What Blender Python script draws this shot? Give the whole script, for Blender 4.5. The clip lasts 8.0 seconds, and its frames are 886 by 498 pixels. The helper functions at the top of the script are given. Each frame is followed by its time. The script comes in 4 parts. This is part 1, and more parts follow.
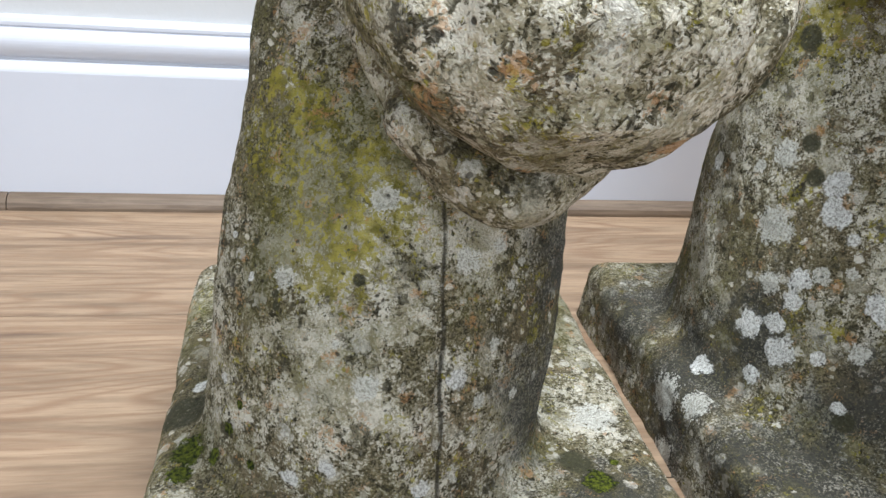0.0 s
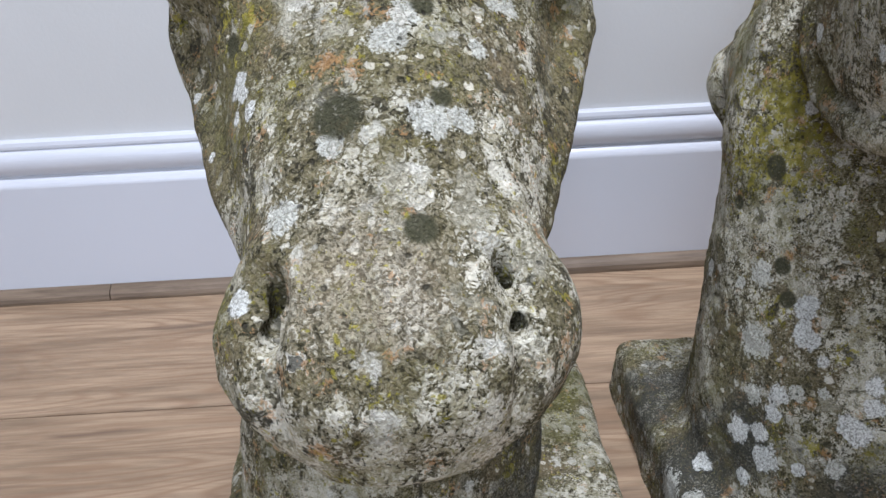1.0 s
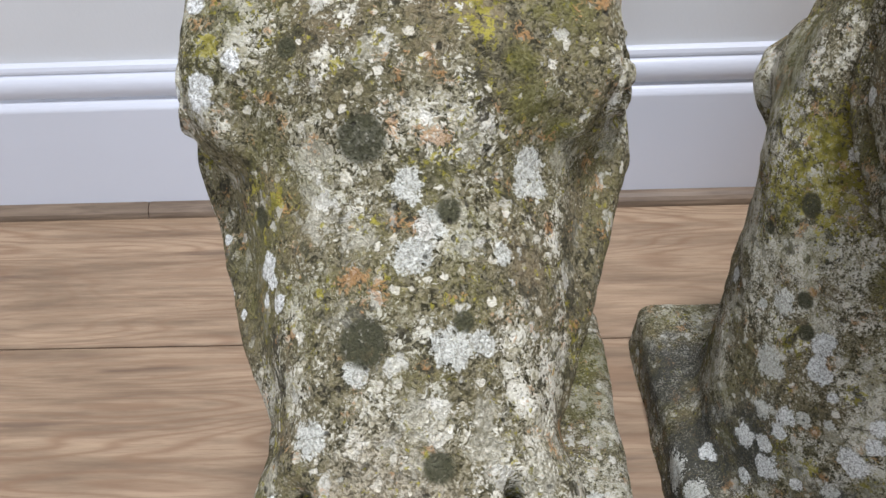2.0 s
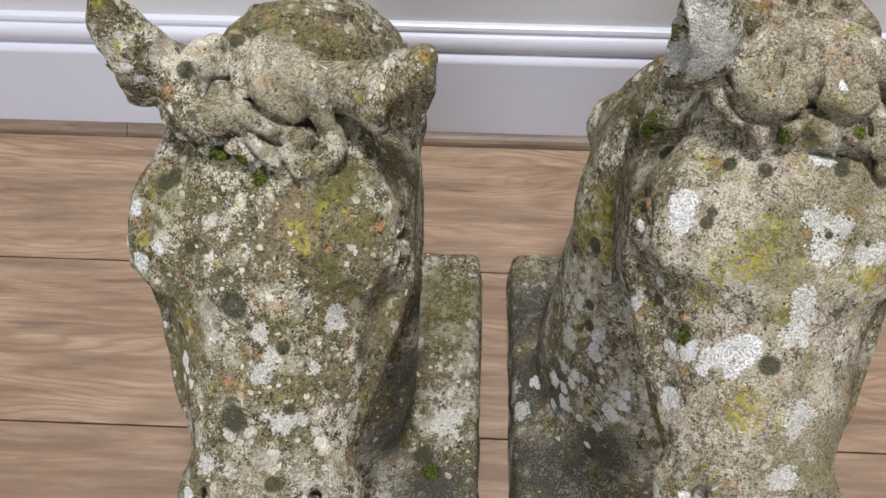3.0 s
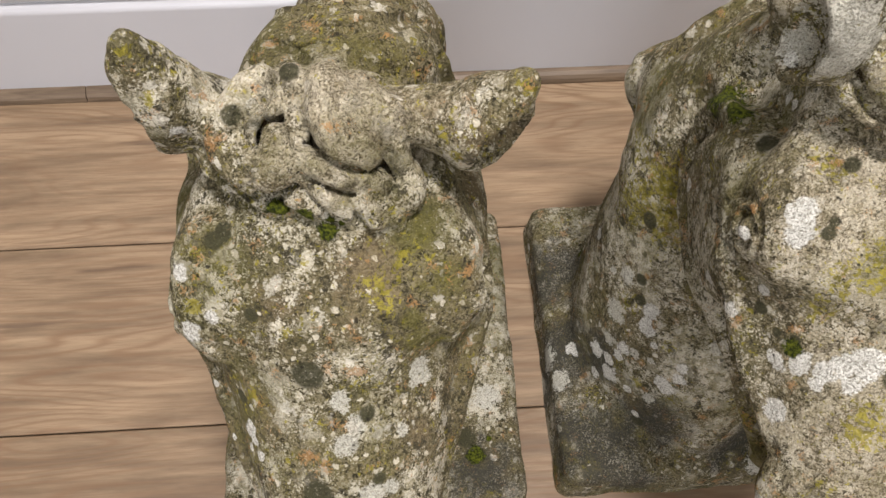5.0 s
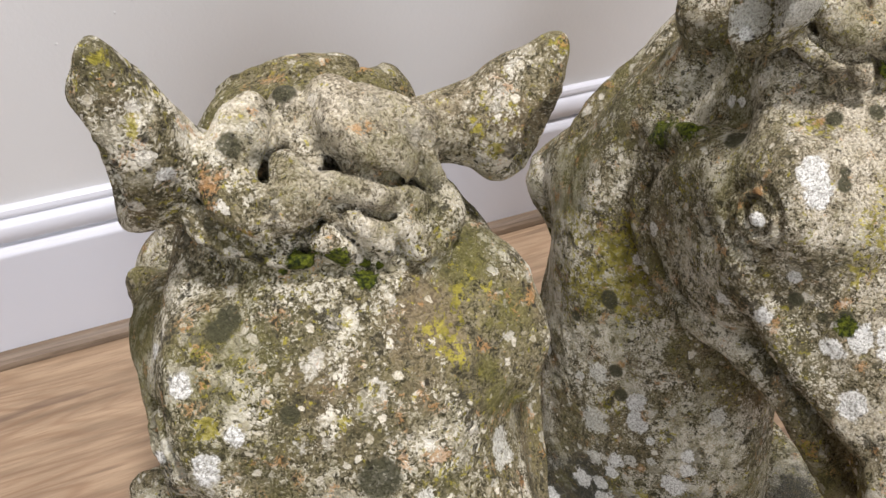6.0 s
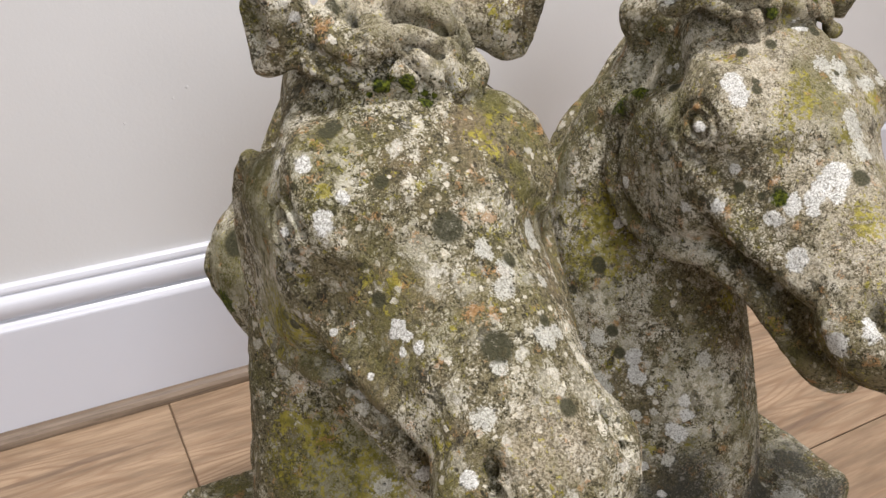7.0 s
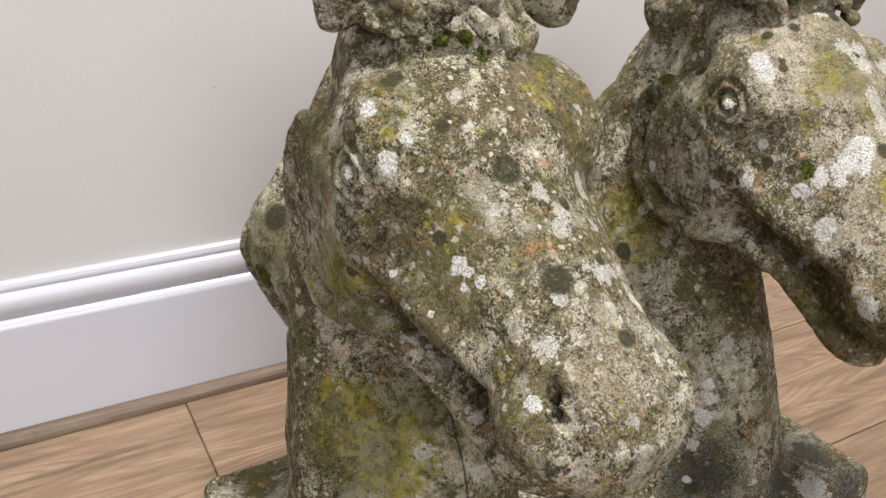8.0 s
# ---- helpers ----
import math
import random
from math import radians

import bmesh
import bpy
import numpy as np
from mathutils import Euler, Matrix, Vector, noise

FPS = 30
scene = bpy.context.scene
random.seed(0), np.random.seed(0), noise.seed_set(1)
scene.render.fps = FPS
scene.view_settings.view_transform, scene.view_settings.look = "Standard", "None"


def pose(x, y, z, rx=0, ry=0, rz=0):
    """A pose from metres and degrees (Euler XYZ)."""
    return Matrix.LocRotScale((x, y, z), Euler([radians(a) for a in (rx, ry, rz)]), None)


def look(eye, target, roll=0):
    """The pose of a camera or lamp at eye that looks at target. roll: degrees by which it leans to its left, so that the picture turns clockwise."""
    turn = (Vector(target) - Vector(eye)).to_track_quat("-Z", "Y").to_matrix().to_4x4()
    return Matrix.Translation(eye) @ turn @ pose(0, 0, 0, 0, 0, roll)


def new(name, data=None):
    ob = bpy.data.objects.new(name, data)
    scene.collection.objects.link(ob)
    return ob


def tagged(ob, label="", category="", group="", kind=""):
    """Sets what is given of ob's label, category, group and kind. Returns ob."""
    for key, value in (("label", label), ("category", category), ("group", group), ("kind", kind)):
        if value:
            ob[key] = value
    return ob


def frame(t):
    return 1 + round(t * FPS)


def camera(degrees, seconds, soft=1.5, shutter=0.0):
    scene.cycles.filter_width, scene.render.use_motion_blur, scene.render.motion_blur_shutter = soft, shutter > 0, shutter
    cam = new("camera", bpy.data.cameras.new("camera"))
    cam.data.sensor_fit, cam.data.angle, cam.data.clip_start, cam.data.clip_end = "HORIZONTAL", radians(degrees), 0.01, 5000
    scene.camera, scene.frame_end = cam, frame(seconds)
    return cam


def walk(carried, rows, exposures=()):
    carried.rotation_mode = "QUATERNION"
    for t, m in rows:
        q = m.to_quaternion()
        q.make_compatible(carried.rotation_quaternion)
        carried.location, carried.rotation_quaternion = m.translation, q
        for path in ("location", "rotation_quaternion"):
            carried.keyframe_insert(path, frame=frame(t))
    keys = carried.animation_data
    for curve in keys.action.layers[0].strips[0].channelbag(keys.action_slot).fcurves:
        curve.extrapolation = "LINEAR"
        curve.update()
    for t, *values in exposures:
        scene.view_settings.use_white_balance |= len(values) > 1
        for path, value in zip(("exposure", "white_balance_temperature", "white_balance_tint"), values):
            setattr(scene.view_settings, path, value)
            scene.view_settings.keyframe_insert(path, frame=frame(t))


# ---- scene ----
# ---------------------------------------------------------------- camera
cam = camera(57.3, 8.0)
# seconds, x, y, z, yaw, pitch, roll
ROWS = [
    (0.0, 0.0041, 0.0079, 0.3036, -11.15, -25.28, 4.97),
    (0.2, 0.0130, 0.0085, 0.3087, -10.20, -23.85, 3.90),
    (0.5, 0.0307, 0.0005, 0.3419, -6.88, -23.89, 1.13),
    (0.8, 0.0543, -0.0110, 0.3840, -2.87, -25.56, -1.76),
    (1.0, 0.0723, -0.0061, 0.4068, -1.34, -27.17, -2.66),
    (1.2, 0.0833, 0.0017, 0.4343, -0.35, -28.89, -3.12),
    (2.3, 0.0793, 0.0552, 0.5539, 3.03, -44.13, -2.30),
    (2.5, 0.0942, 0.0496, 0.6044, 2.78, -46.90, -1.32),
    (2.8, 0.1368, 0.0384, 0.6793, 2.51, -51.54, -0.48),
    (3.0, 0.1647, 0.0369, 0.7289, 2.26, -54.30, 0.05),
    (3.2, 0.1877, 0.0370, 0.7680, 2.30, -56.40, -0.10),
    (3.5, 0.2066, 0.0320, 0.8279, 1.82, -58.62, -0.16),
    (4.0, 0.2163, 0.0387, 0.8686, 1.67, -61.44, -0.86),
    (4.5, 0.1885, 0.0761, 0.8332, 1.59, -62.88, -1.59),
    (4.7, 0.1475, 0.1040, 0.7840, 0.20, -63.17, -0.73),
    (5.8, 0.0234, 0.1406, 0.6319, -22.85, -47.75, 3.92),
    (6.0, 0.0017, 0.1105, 0.6149, -26.04, -42.35, 2.97),
    (6.3, -0.0390, 0.0540, 0.5827, -28.14, -35.93, 1.75),
    (6.5, -0.0666, 0.0082, 0.5581, -28.19, -32.84, 0.72),
    (6.8, -0.0921, -0.0317, 0.5409, -27.35, -28.51, -0.41),
    (7.0, -0.1062, -0.0440, 0.5343, -27.79, -26.58, -0.31),
    (7.5, -0.1437, -0.0587, 0.5141, -29.28, -23.36, 0.46),
    (8.0, -0.1513, -0.0575, 0.4955, -28.80, -23.24, 0.48),
]


def eye_pose(x, y, z, yaw, pitch, roll):
    m = pose(0, 0, 0, 90 + pitch, 0, yaw) @ pose(0, 0, 0, 0, 0, roll)
    return Matrix.Translation((x, y, z)) @ m


EXPOSURES = [(0.0, 0.44, 5900, 8), (0.5, 0.28, 5550, 12), (1.0, 0.03, 5650, 12), (2.5, 0.02, 6000, 12), (3.0, -0.08, 6150, 15), (3.5, -0.34, 6400, 14), (4.5, -0.25, 7050, 14), (6.0, 0.11, 6500, 15), (8.0, 0.08, 6600, 14)]
walk(cam, [(t, eye_pose(*r)) for t, *r in ROWS], EXPOSURES)

# ---------------------------------------------------------------- light
world = bpy.data.worlds.new("world")
scene.world = world
world.use_nodes = True
world.node_tree.nodes["Background"].inputs[0].default_value = (0.75, 0.85, 1.0, 1)
world.node_tree.nodes["Background"].inputs[1].default_value = 0.3


def area_lamp(name, eye, target, w, h, watts, color):
    d = bpy.data.lights.new(name, "AREA")
    d.shape, d.size, d.size_y, d.energy, d.color = "RECTANGLE", w, h, watts, color
    ob = new(name, d)
    ob.matrix_world = look(eye, target)
    return ob


area_lamp("ceiling_light", (0.28, 0.10, 2.37), (0.28, 0.10, 0), 0.30, 0.30, 60, (1.0, 0.985, 0.975))
area_lamp("window_light", (-0.4, -2.45, 1.30), (-0.1, 0, 0.5), 1.4, 1.3, 54, (0.88, 0.94, 1.0))


# ---------------------------------------------------------------- materials
class Nodes:
    """A small helper for node materials."""

    def __init__(self, name):
        self.mat = bpy.data.materials.new(name)
        self.mat.use_nodes = True
        self.tree = self.mat.node_tree
        self.bsdf = self.tree.nodes["Principled BSDF"]

    def node(self, kind, ins=None, operation="", feature="", name="", interp="", blend=""):
        n = self.tree.nodes.new(kind)
        if operation:
            n.operation = operation
        if feature:
            n.feature = feature
        if name:
            n.attribute_name = name
        if interp:
            n.interpolation_type = interp
        if blend:
            n.data_type, n.blend_type = "RGBA", blend
        for k, v in (ins or {}).items():
            self.feed(n.inputs[k], v)
        return n

    def feed(self, socket, v):
        if isinstance(v, bpy.types.NodeSocket):
            self.tree.links.new(v, socket)
        else:
            socket.default_value = v

    def coords(self, scale=(1, 1, 1), offset=(0, 0, 0)):
        c = self.node("ShaderNodeTexCoord").outputs["Object"]
        return self.node("ShaderNodeMapping", {"Vector": c, "Scale": scale, "Location": offset}).outputs[0]

    def noise(self, vec, scale, detail=4.0, rough=0.55, dist=0.0):
        return self.node("ShaderNodeTexNoise", {"Vector": vec, "Scale": scale, "Detail": detail, "Roughness": rough, "Distortion": dist}).outputs[0]

    def voronoi(self, vec, scale, out="Distance", feature="F1", rnd=1.0):
        return self.node("ShaderNodeTexVoronoi", {"Vector": vec, "Scale": scale, "Randomness": rnd}, feature=feature).outputs[out]

    def math(self, op, a, b=0.0):
        return self.node("ShaderNodeMath", {0: a, 1: b}, operation=op).outputs[0]

    def step(self, v, lo, hi, a=0.0, b=1.0):
        return self.node("ShaderNodeMapRange", {"Value": v, "From Min": lo, "From Max": hi, "To Min": a, "To Max": b}, interp="SMOOTHSTEP").outputs[0]

    def mix(self, fac, a, b, blend="MIX"):
        n = self.node("ShaderNodeMix", blend=blend)
        self.feed(n.inputs[0], fac)
        self.feed(n.inputs[6], a if isinstance(a, bpy.types.NodeSocket) else (*a, 1))
        self.feed(n.inputs[7], b if isinstance(b, bpy.types.NodeSocket) else (*b, 1))
        return n.outputs[2]

    def attr(self, name):
        return self.node("ShaderNodeAttribute", name=name).outputs["Fac"]

    def bump(self, height, strength, distance, normal=None):
        n = self.node("ShaderNodeBump", {"Height": height, "Strength": strength, "Distance": distance})
        if normal is not None:
            self.feed(n.inputs["Normal"], normal)
        return n.outputs[0]

    def done(self, color, rough, normal=None, spec=0.5):
        self.feed(self.bsdf.inputs["Base Color"], color if isinstance(color, bpy.types.NodeSocket) else (*color, 1))
        self.feed(self.bsdf.inputs["Roughness"], rough)
        self.feed(self.bsdf.inputs["Specular IOR Level"], spec)
        if normal is not None:
            self.feed(self.bsdf.inputs["Normal"], normal)
        return self.mat


def stone_material():
    k = Nodes("weathered_stone")
    v = k.coords()
    warp = k.node("ShaderNodeTexNoise", {"Vector": v, "Scale": 260.0, "Detail": 3.0}).outputs["Color"]
    warp = k.node("ShaderNodeVectorMath", {0: warp, 1: (-0.5, -0.5, -0.5)}, operation="ADD").outputs[0]
    warp = k.node("ShaderNodeVectorMath", {0: warp, "Scale": 0.003}, operation="SCALE").outputs[0]
    w = k.node("ShaderNodeVectorMath", {0: v, 1: warp}, operation="ADD").outputs[0]

    def part_of(x, f):
        return k.math("MULTIPLY", k.math("SUBTRACT", x, 0.5), f)

    def total(*terms):
        r = terms[0]
        for q in terms[1:]:
            r = k.math("ADD", r, q)
        return r

    big = k.noise(v, 14, 3, 0.55)
    mid = k.noise(v, 55, 4, 0.6)
    semi = k.noise(w, 300, 3, 0.6)
    fine = k.noise(w, 820, 3, 0.65)
    tiny = k.noise(v, 1700, 2, 0.6)
    grain = k.node("ShaderNodeSeparateColor", {0: k.voronoi(w, 1250, "Color")})
    # bare stone: dark olive-brown, with grains of many tones
    c = k.mix(k.step(total(semi, part_of(fine, 0.8), part_of(mid, 0.3)), 0.28, 0.70), (0.024, 0.021, 0.009), (0.185, 0.156, 0.076))
    c = k.mix(k.step(grain.outputs[0], 0.25, 1.0, 0.0, 0.55), c, (0.33, 0.29, 0.19))
    # broad weathering: dark damp olive here, brown there
    c = k.mix(k.step(total(k.noise(v, 17, 4, 0.6), part_of(semi, 0.35)), 0.50, 0.68, 0.0, 0.55), c, k.mix(fine, (0.016, 0.016, 0.006), (0.100, 0.094, 0.038)))
    shifted = k.node("ShaderNodeVectorMath", {0: v, 1: (3.1, 1.7, 5.3)}, operation="ADD").outputs[0]
    c = k.mix(k.step(total(k.noise(shifted, 21, 4, 0.6), part_of(semi, 0.35)), 0.50, 0.68, 0.0, 0.50), c, k.mix(fine, (0.070, 0.048, 0.024), (0.33, 0.25, 0.155)))
    # pale crust in fine specks, denser in some places than in others
    crumb = k.noise(w, 150, 4, 0.62)
    frost = k.math("MULTIPLY", k.math("MAXIMUM", k.attr("frost"), 0.0), 0.12)
    # crust thinned in places, partly to paint shade on the left face
    frost = k.math("SUBTRACT", frost, k.math("MULTIPLY", k.math("MAXIMUM", k.attr("bare_shade"), 0.0), 0.12))
    m_crust = k.step(total(0.5, part_of(fine, 0.80), part_of(grain.outputs[1], 0.12), part_of(semi, 0.34), part_of(crumb, 0.30), part_of(big, 0.95), part_of(mid, 0.75), frost), 0.505, 0.600)
    tone = k.mix(k.step(total(k.noise(v, 100, 3, 0.6), part_of(grain.outputs[2], 0.30), part_of(crumb, 0.6)), 0.32, 0.66), (0.33, 0.298, 0.195), (0.72, 0.682, 0.565))
    c = k.mix(k.math("MULTIPLY", m_crust, 0.86), c, tone)
    # scattered crumbs of pale lichen, a few millimetres wide, and dark ones between them
    for scale, keep, size, strength, lo, hi in ((125, 0.68, 0.36, 0.80, (0.40, 0.365, 0.27), (0.80, 0.765, 0.66)), (215, 0.66, 0.40, 0.76, (0.40, 0.355, 0.24), (0.78, 0.73, 0.60)), (150, 0.74, 0.36, 0.78, (0.022, 0.020, 0.010), (0.075, 0.068, 0.038))):
        cell = k.node("ShaderNodeTexVoronoi", {"Vector": w, "Scale": scale})
        pick = k.node("ShaderNodeSeparateColor", {0: cell.outputs["Color"]})
        reach = k.math("MULTIPLY", size, k.step(pick.outputs[1], 0.0, 1.0, 0.45, 1.0))
        rim = k.math("SUBTRACT", reach, total(cell.outputs["Distance"], part_of(semi, 0.90), part_of(fine, 0.35)))
        m = k.math("MULTIPLY", k.step(rim, 0.0, 0.06), k.step(total(pick.outputs[0], part_of(big, 0.8)), keep, keep + 0.05))
        c = k.mix(k.math("MULTIPLY", m, strength), c, k.mix(k.step(total(fine, part_of(pick.outputs[2], 0.4)), 0.30, 0.65), lo, hi))
    # blotches a centimetre or so wide, pale ones, brown ones and dark ones, frayed at the rim
    for scale, keep, size, strength, lo, hi in ((62, 0.66, 0.46, 0.60, (0.30, 0.275, 0.19), (0.66, 0.62, 0.50)), (48, 0.64, 0.50, 0.62, (0.028, 0.025, 0.012), (0.120, 0.104, 0.060)), (80, 0.70, 0.44, 0.72, (0.026, 0.023, 0.014), (0.075, 0.066, 0.040)), (100, 0.72, 0.42, 0.75, (0.42, 0.395, 0.31), (0.80, 0.77, 0.68))):
        cell = k.node("ShaderNodeTexVoronoi", {"Vector": k.node("ShaderNodeVectorMath", {0: w, 1: (scale * 0.13, 0.7, scale * 0.07)}, operation="ADD").outputs[0], "Scale": scale})
        pick = k.node("ShaderNodeSeparateColor", {0: cell.outputs["Color"]})
        reach = k.math("MULTIPLY", size, k.step(pick.outputs[1], 0.0, 1.0, 0.40, 1.0))
        rim = k.math("SUBTRACT", reach, total(cell.outputs["Distance"], part_of(crumb, 1.25), part_of(semi, 0.75), part_of(fine, 0.35)))
        m = k.math("MULTIPLY", k.step(rim, -0.02, 0.14), k.step(pick.outputs[0], keep, keep + 0.04))
        c = k.mix(k.math("MULTIPLY", m, strength), c, k.mix(k.step(total(fine, part_of(crumb, 0.5)), 0.32, 0.64), lo, hi))
    # warm tan bloom
    bloom = k.math("MULTIPLY", k.step(total(k.attr("tan"), part_of(semi, 1.2), part_of(mid, 1.4)), 0.0, 0.7), 0.62)
    c = k.mix(bloom, c, k.mix(k.step(total(fine, part_of(grain.outputs[0], 0.4)), 0.30, 0.66), (0.17, 0.138, 0.090), (0.54, 0.475, 0.355)))
    # olive film
    film = total(k.noise(v, 20, 4, 0.6), k.math("MULTIPLY", k.math("MAXIMUM", k.attr("green"), -0.25), 0.30), part_of(fine, 0.40), part_of(semi, 0.35))
    c = k.mix(k.step(film, 0.38, 0.68, 0.0, 0.66), c, k.mix(fine, (0.040, 0.040, 0.007), (0.185, 0.172, 0.040)))
    # yellow lichen, scattered in specks that gather here and there
    gather = k.math("MULTIPLY", k.math("MINIMUM", k.math("MAXIMUM", k.attr("yellow"), -0.30), 0.45), 0.185)
    yel = total(k.noise(w, 330, 4, 0.72), gather, part_of(k.noise(v, 34, 3), 0.42))
    c = k.mix(k.step(yel, 0.552, 0.615, 0.0, 0.80), c, k.mix(k.step(k.noise(v, 150, 3), 0.35, 0.65), (0.17, 0.150, 0.016), (0.38, 0.330, 0.048)))
    rust = k.step(total(k.noise(v, 90, 2), part_of(fine, 0.7)), 0.66, 0.72, 0.0, 0.6)
    c = k.mix(rust, c, (0.42, 0.22, 0.085))
    # soot on the right bust, painted shade on the left, crust still showing in it
    m_soot_shade = k.step(total(k.attr("soot_shade"), part_of(mid, 2.2), part_of(crumb, 1.2)), 0.05, 0.85)
    m_soot_shade = k.math("MULTIPLY", m_soot_shade, k.step(total(fine, part_of(mid, 0.5)), 0.50, 0.66, 0.96, 0.55))
    c = k.mix(m_soot_shade, c, k.mix(fine, (0.022, 0.022, 0.018), (0.085, 0.082, 0.066)))
    # pale discs, dark tufts, crisp white discs, moss
    frayed = total(part_of(fine, 1.3), part_of(semi, 1.5), part_of(mid, 0.9), part_of(tiny, 0.4))
    m_pale = k.step(k.math("ADD", k.attr("pale"), frayed), 0.02, 0.26)
    c = k.mix(k.math("MULTIPLY", m_pale, 0.84), c, k.mix(k.step(total(fine, part_of(tiny, 0.6)), 0.34, 0.62), (0.34, 0.330, 0.27), (0.67, 0.662, 0.59)))
    m_dark = k.step(total(k.attr("dark"), k.math("MULTIPLY", frayed, 0.22)), 0.00, 0.32)
    c = k.mix(k.math("MULTIPLY", m_dark, k.step(grain.outputs[1], 0.85, 1.0, 0.94, 0.65)), c, k.mix(fine, (0.026, 0.026, 0.012), (0.080, 0.077, 0.042)))
    scallop = total(part_of(k.noise(v, 130, 5, 0.68), 2.4), part_of(fine, 0.4))
    m_white = k.step(k.math("ADD", k.attr("white"), k.math("MULTIPLY", scallop, 1.0)), -0.08, 0.20)
    c = k.mix(k.math("MULTIPLY", m_white, 0.97), c, k.mix(k.step(total(fine, part_of(tiny, 0.5)), 0.30, 0.62), (0.30, 0.29, 0.24), (0.80, 0.795, 0.75)))
    m_moss = k.step(k.math("ADD", k.attr("moss"), k.math("MULTIPLY", frayed, 0.8)), 0.05, 0.25)
    c = k.mix(m_moss, c, k.mix(k.step(k.noise(v, 520, 3), 0.35, 0.65), (0.012, 0.020, 0.002), (0.115, 0.135, 0.010)))
    # small dark pits
    pit = k.math("MULTIPLY", k.step(k.voronoi(w, 170), 0.09, 0.18, 1.0, 0.0), k.step(k.noise(v, 45, 2), 0.46, 0.56))
    c = k.mix(k.math("MULTIPLY", pit, 0.8), c, (0.030, 0.026, 0.018))
    m_crack = k.step(total(k.attr("crack"), k.math("MULTIPLY", frayed, 0.30)), 0.40, 0.85)
    c = k.mix(k.math("MULTIPLY", m_crack, 0.85), c, (0.022, 0.019, 0.012))
    # relief
    h = total(k.math("MULTIPLY", fine, 0.75), k.math("MULTIPLY", semi, 0.7), k.math("MULTIPLY", mid, 0.3), k.math("MULTIPLY", m_crust, 0.16), k.math("MULTIPLY", m_white, 0.14), k.math("MULTIPLY", tiny, 0.2))
    h = k.math("ADD", h, k.math("MULTIPLY", m_moss, k.noise(v, 420, 3)))
    h = k.math("SUBTRACT", h, k.math("MULTIPLY", pit, 0.5))
    h = k.math("ADD", h, k.math("MULTIPLY", grain.outputs[2], 0.14))
    normal = k.bump(h, 1.0, 0.0022)
    return k.done(c, 0.93, normal, 0.22)


def wood_material():
    k = Nodes("oak_laminate")
    v = k.coords()
    rnd = k.node("ShaderNodeObjectInfo").outputs["Random"]
    shift = k.node("ShaderNodeCombineXYZ", {0: k.math("MULTIPLY", rnd, 37.0), 1: k.math("MULTIPLY", rnd, 11.0), 2: k.math("MULTIPLY", rnd, 5.0)}).outputs[0]
    v = k.node("ShaderNodeVectorMath", {0: v, 1: shift}, operation="ADD").outputs[0]
    # growth rings: the contour lines of a slow, drawn-out field
    field = k.noise(k.node("ShaderNodeMapping", {"Vector": v, "Scale": (1.1, 8.0, 1)}).outputs[0], 1.7, 2.2, 0.42)
    fibre = k.noise(k.node("ShaderNodeMapping", {"Vector": v, "Scale": (14, 300, 1)}).outputs[0], 2.0, 4, 0.65)
    streak = k.noise(k.node("ShaderNodeMapping", {"Vector": v, "Scale": (3.2, 32, 1)}).outputs[0], 2.0, 5, 0.65)
    wobble = k.math("ADD", k.math("MULTIPLY", field, 165.0), k.math("MULTIPLY", streak, 5.0))
    ring = k.math("MULTIPLY", k.math("ADD", k.math("SINE", wobble), 1.0), 0.5)
    ring = k.math("POWER", ring, 3.0)
    tone = k.math("ADD", k.math("MULTIPLY", streak, 0.8), k.math("MULTIPLY", k.math("SUBTRACT", rnd, 0.5), 0.12))
    c = k.mix(k.step(tone, 0.20, 0.60), (0.150, 0.101, 0.063), (0.358, 0.254, 0.162))
    c = k.mix(k.math("MULTIPLY", ring, k.step(k.noise(v, 5, 3), 0.38, 0.62, 0.22, 0.68)), c, (0.190, 0.112, 0.064))
    c = k.mix(k.step(fibre, 0.50, 0.70, 0, 0.50), c, (0.20, 0.122, 0.072))
    stain = k.noise(k.node("ShaderNodeMapping", {"Vector": v, "Scale": (3.0, 34, 1)}).outputs[0], 1.6, 3, 0.5)
    c = k.mix(k.step(stain, 0.62, 0.72, 0, 0.62), c, (0.105, 0.068, 0.047))
    return k.done(c, k.step(fibre, 0.2, 0.8, 0.46, 0.60), k.bump(k.math("ADD", fibre, k.math("MULTIPLY", ring, -0.4)), 0.22, 0.0008), 0.35)


def paint_material(name, color, rough, relief):
    k = Nodes(name)
    v = k.coords()
    n1 = k.noise(v, 3.0, 3)
    n2 = k.noise(v, 320, 3)
    dark = tuple(0.95 * c for c in color)
    return k.done(k.mix(k.step(n1, 0.3, 0.7), color, dark), rough, k.bump(n2, relief, 0.0006))


def bead_material():
    k = Nodes("wood_beading")
    v = k.coords((4, 60, 60))
    n = k.noise(v, 2.5, 5, 0.65, 0.6)
    return k.done(k.mix(k.step(n, 0.3, 0.7), (0.105, 0.073, 0.048), (0.205, 0.150, 0.103)), 0.5, k.bump(n, 0.2, 0.001), 0.4)


STONE = stone_material()
BEAD = bead_material()
WOOD = wood_material()
UNDERLAY = paint_material("dark_underlay", (0.020, 0.017, 0.014), 0.9, 0.3)
WALL_PAINT = paint_material("wall_paint", (0.56, 0.555, 0.545), 0.7, 0.25)
WHITE_PAINT = paint_material("white_gloss_paint", (0.57, 0.58, 0.625), 0.30, 0.06)
CEILING_PAINT = paint_material("ceiling_paint", (0.78, 0.77, 0.75), 0.9, 0.2)


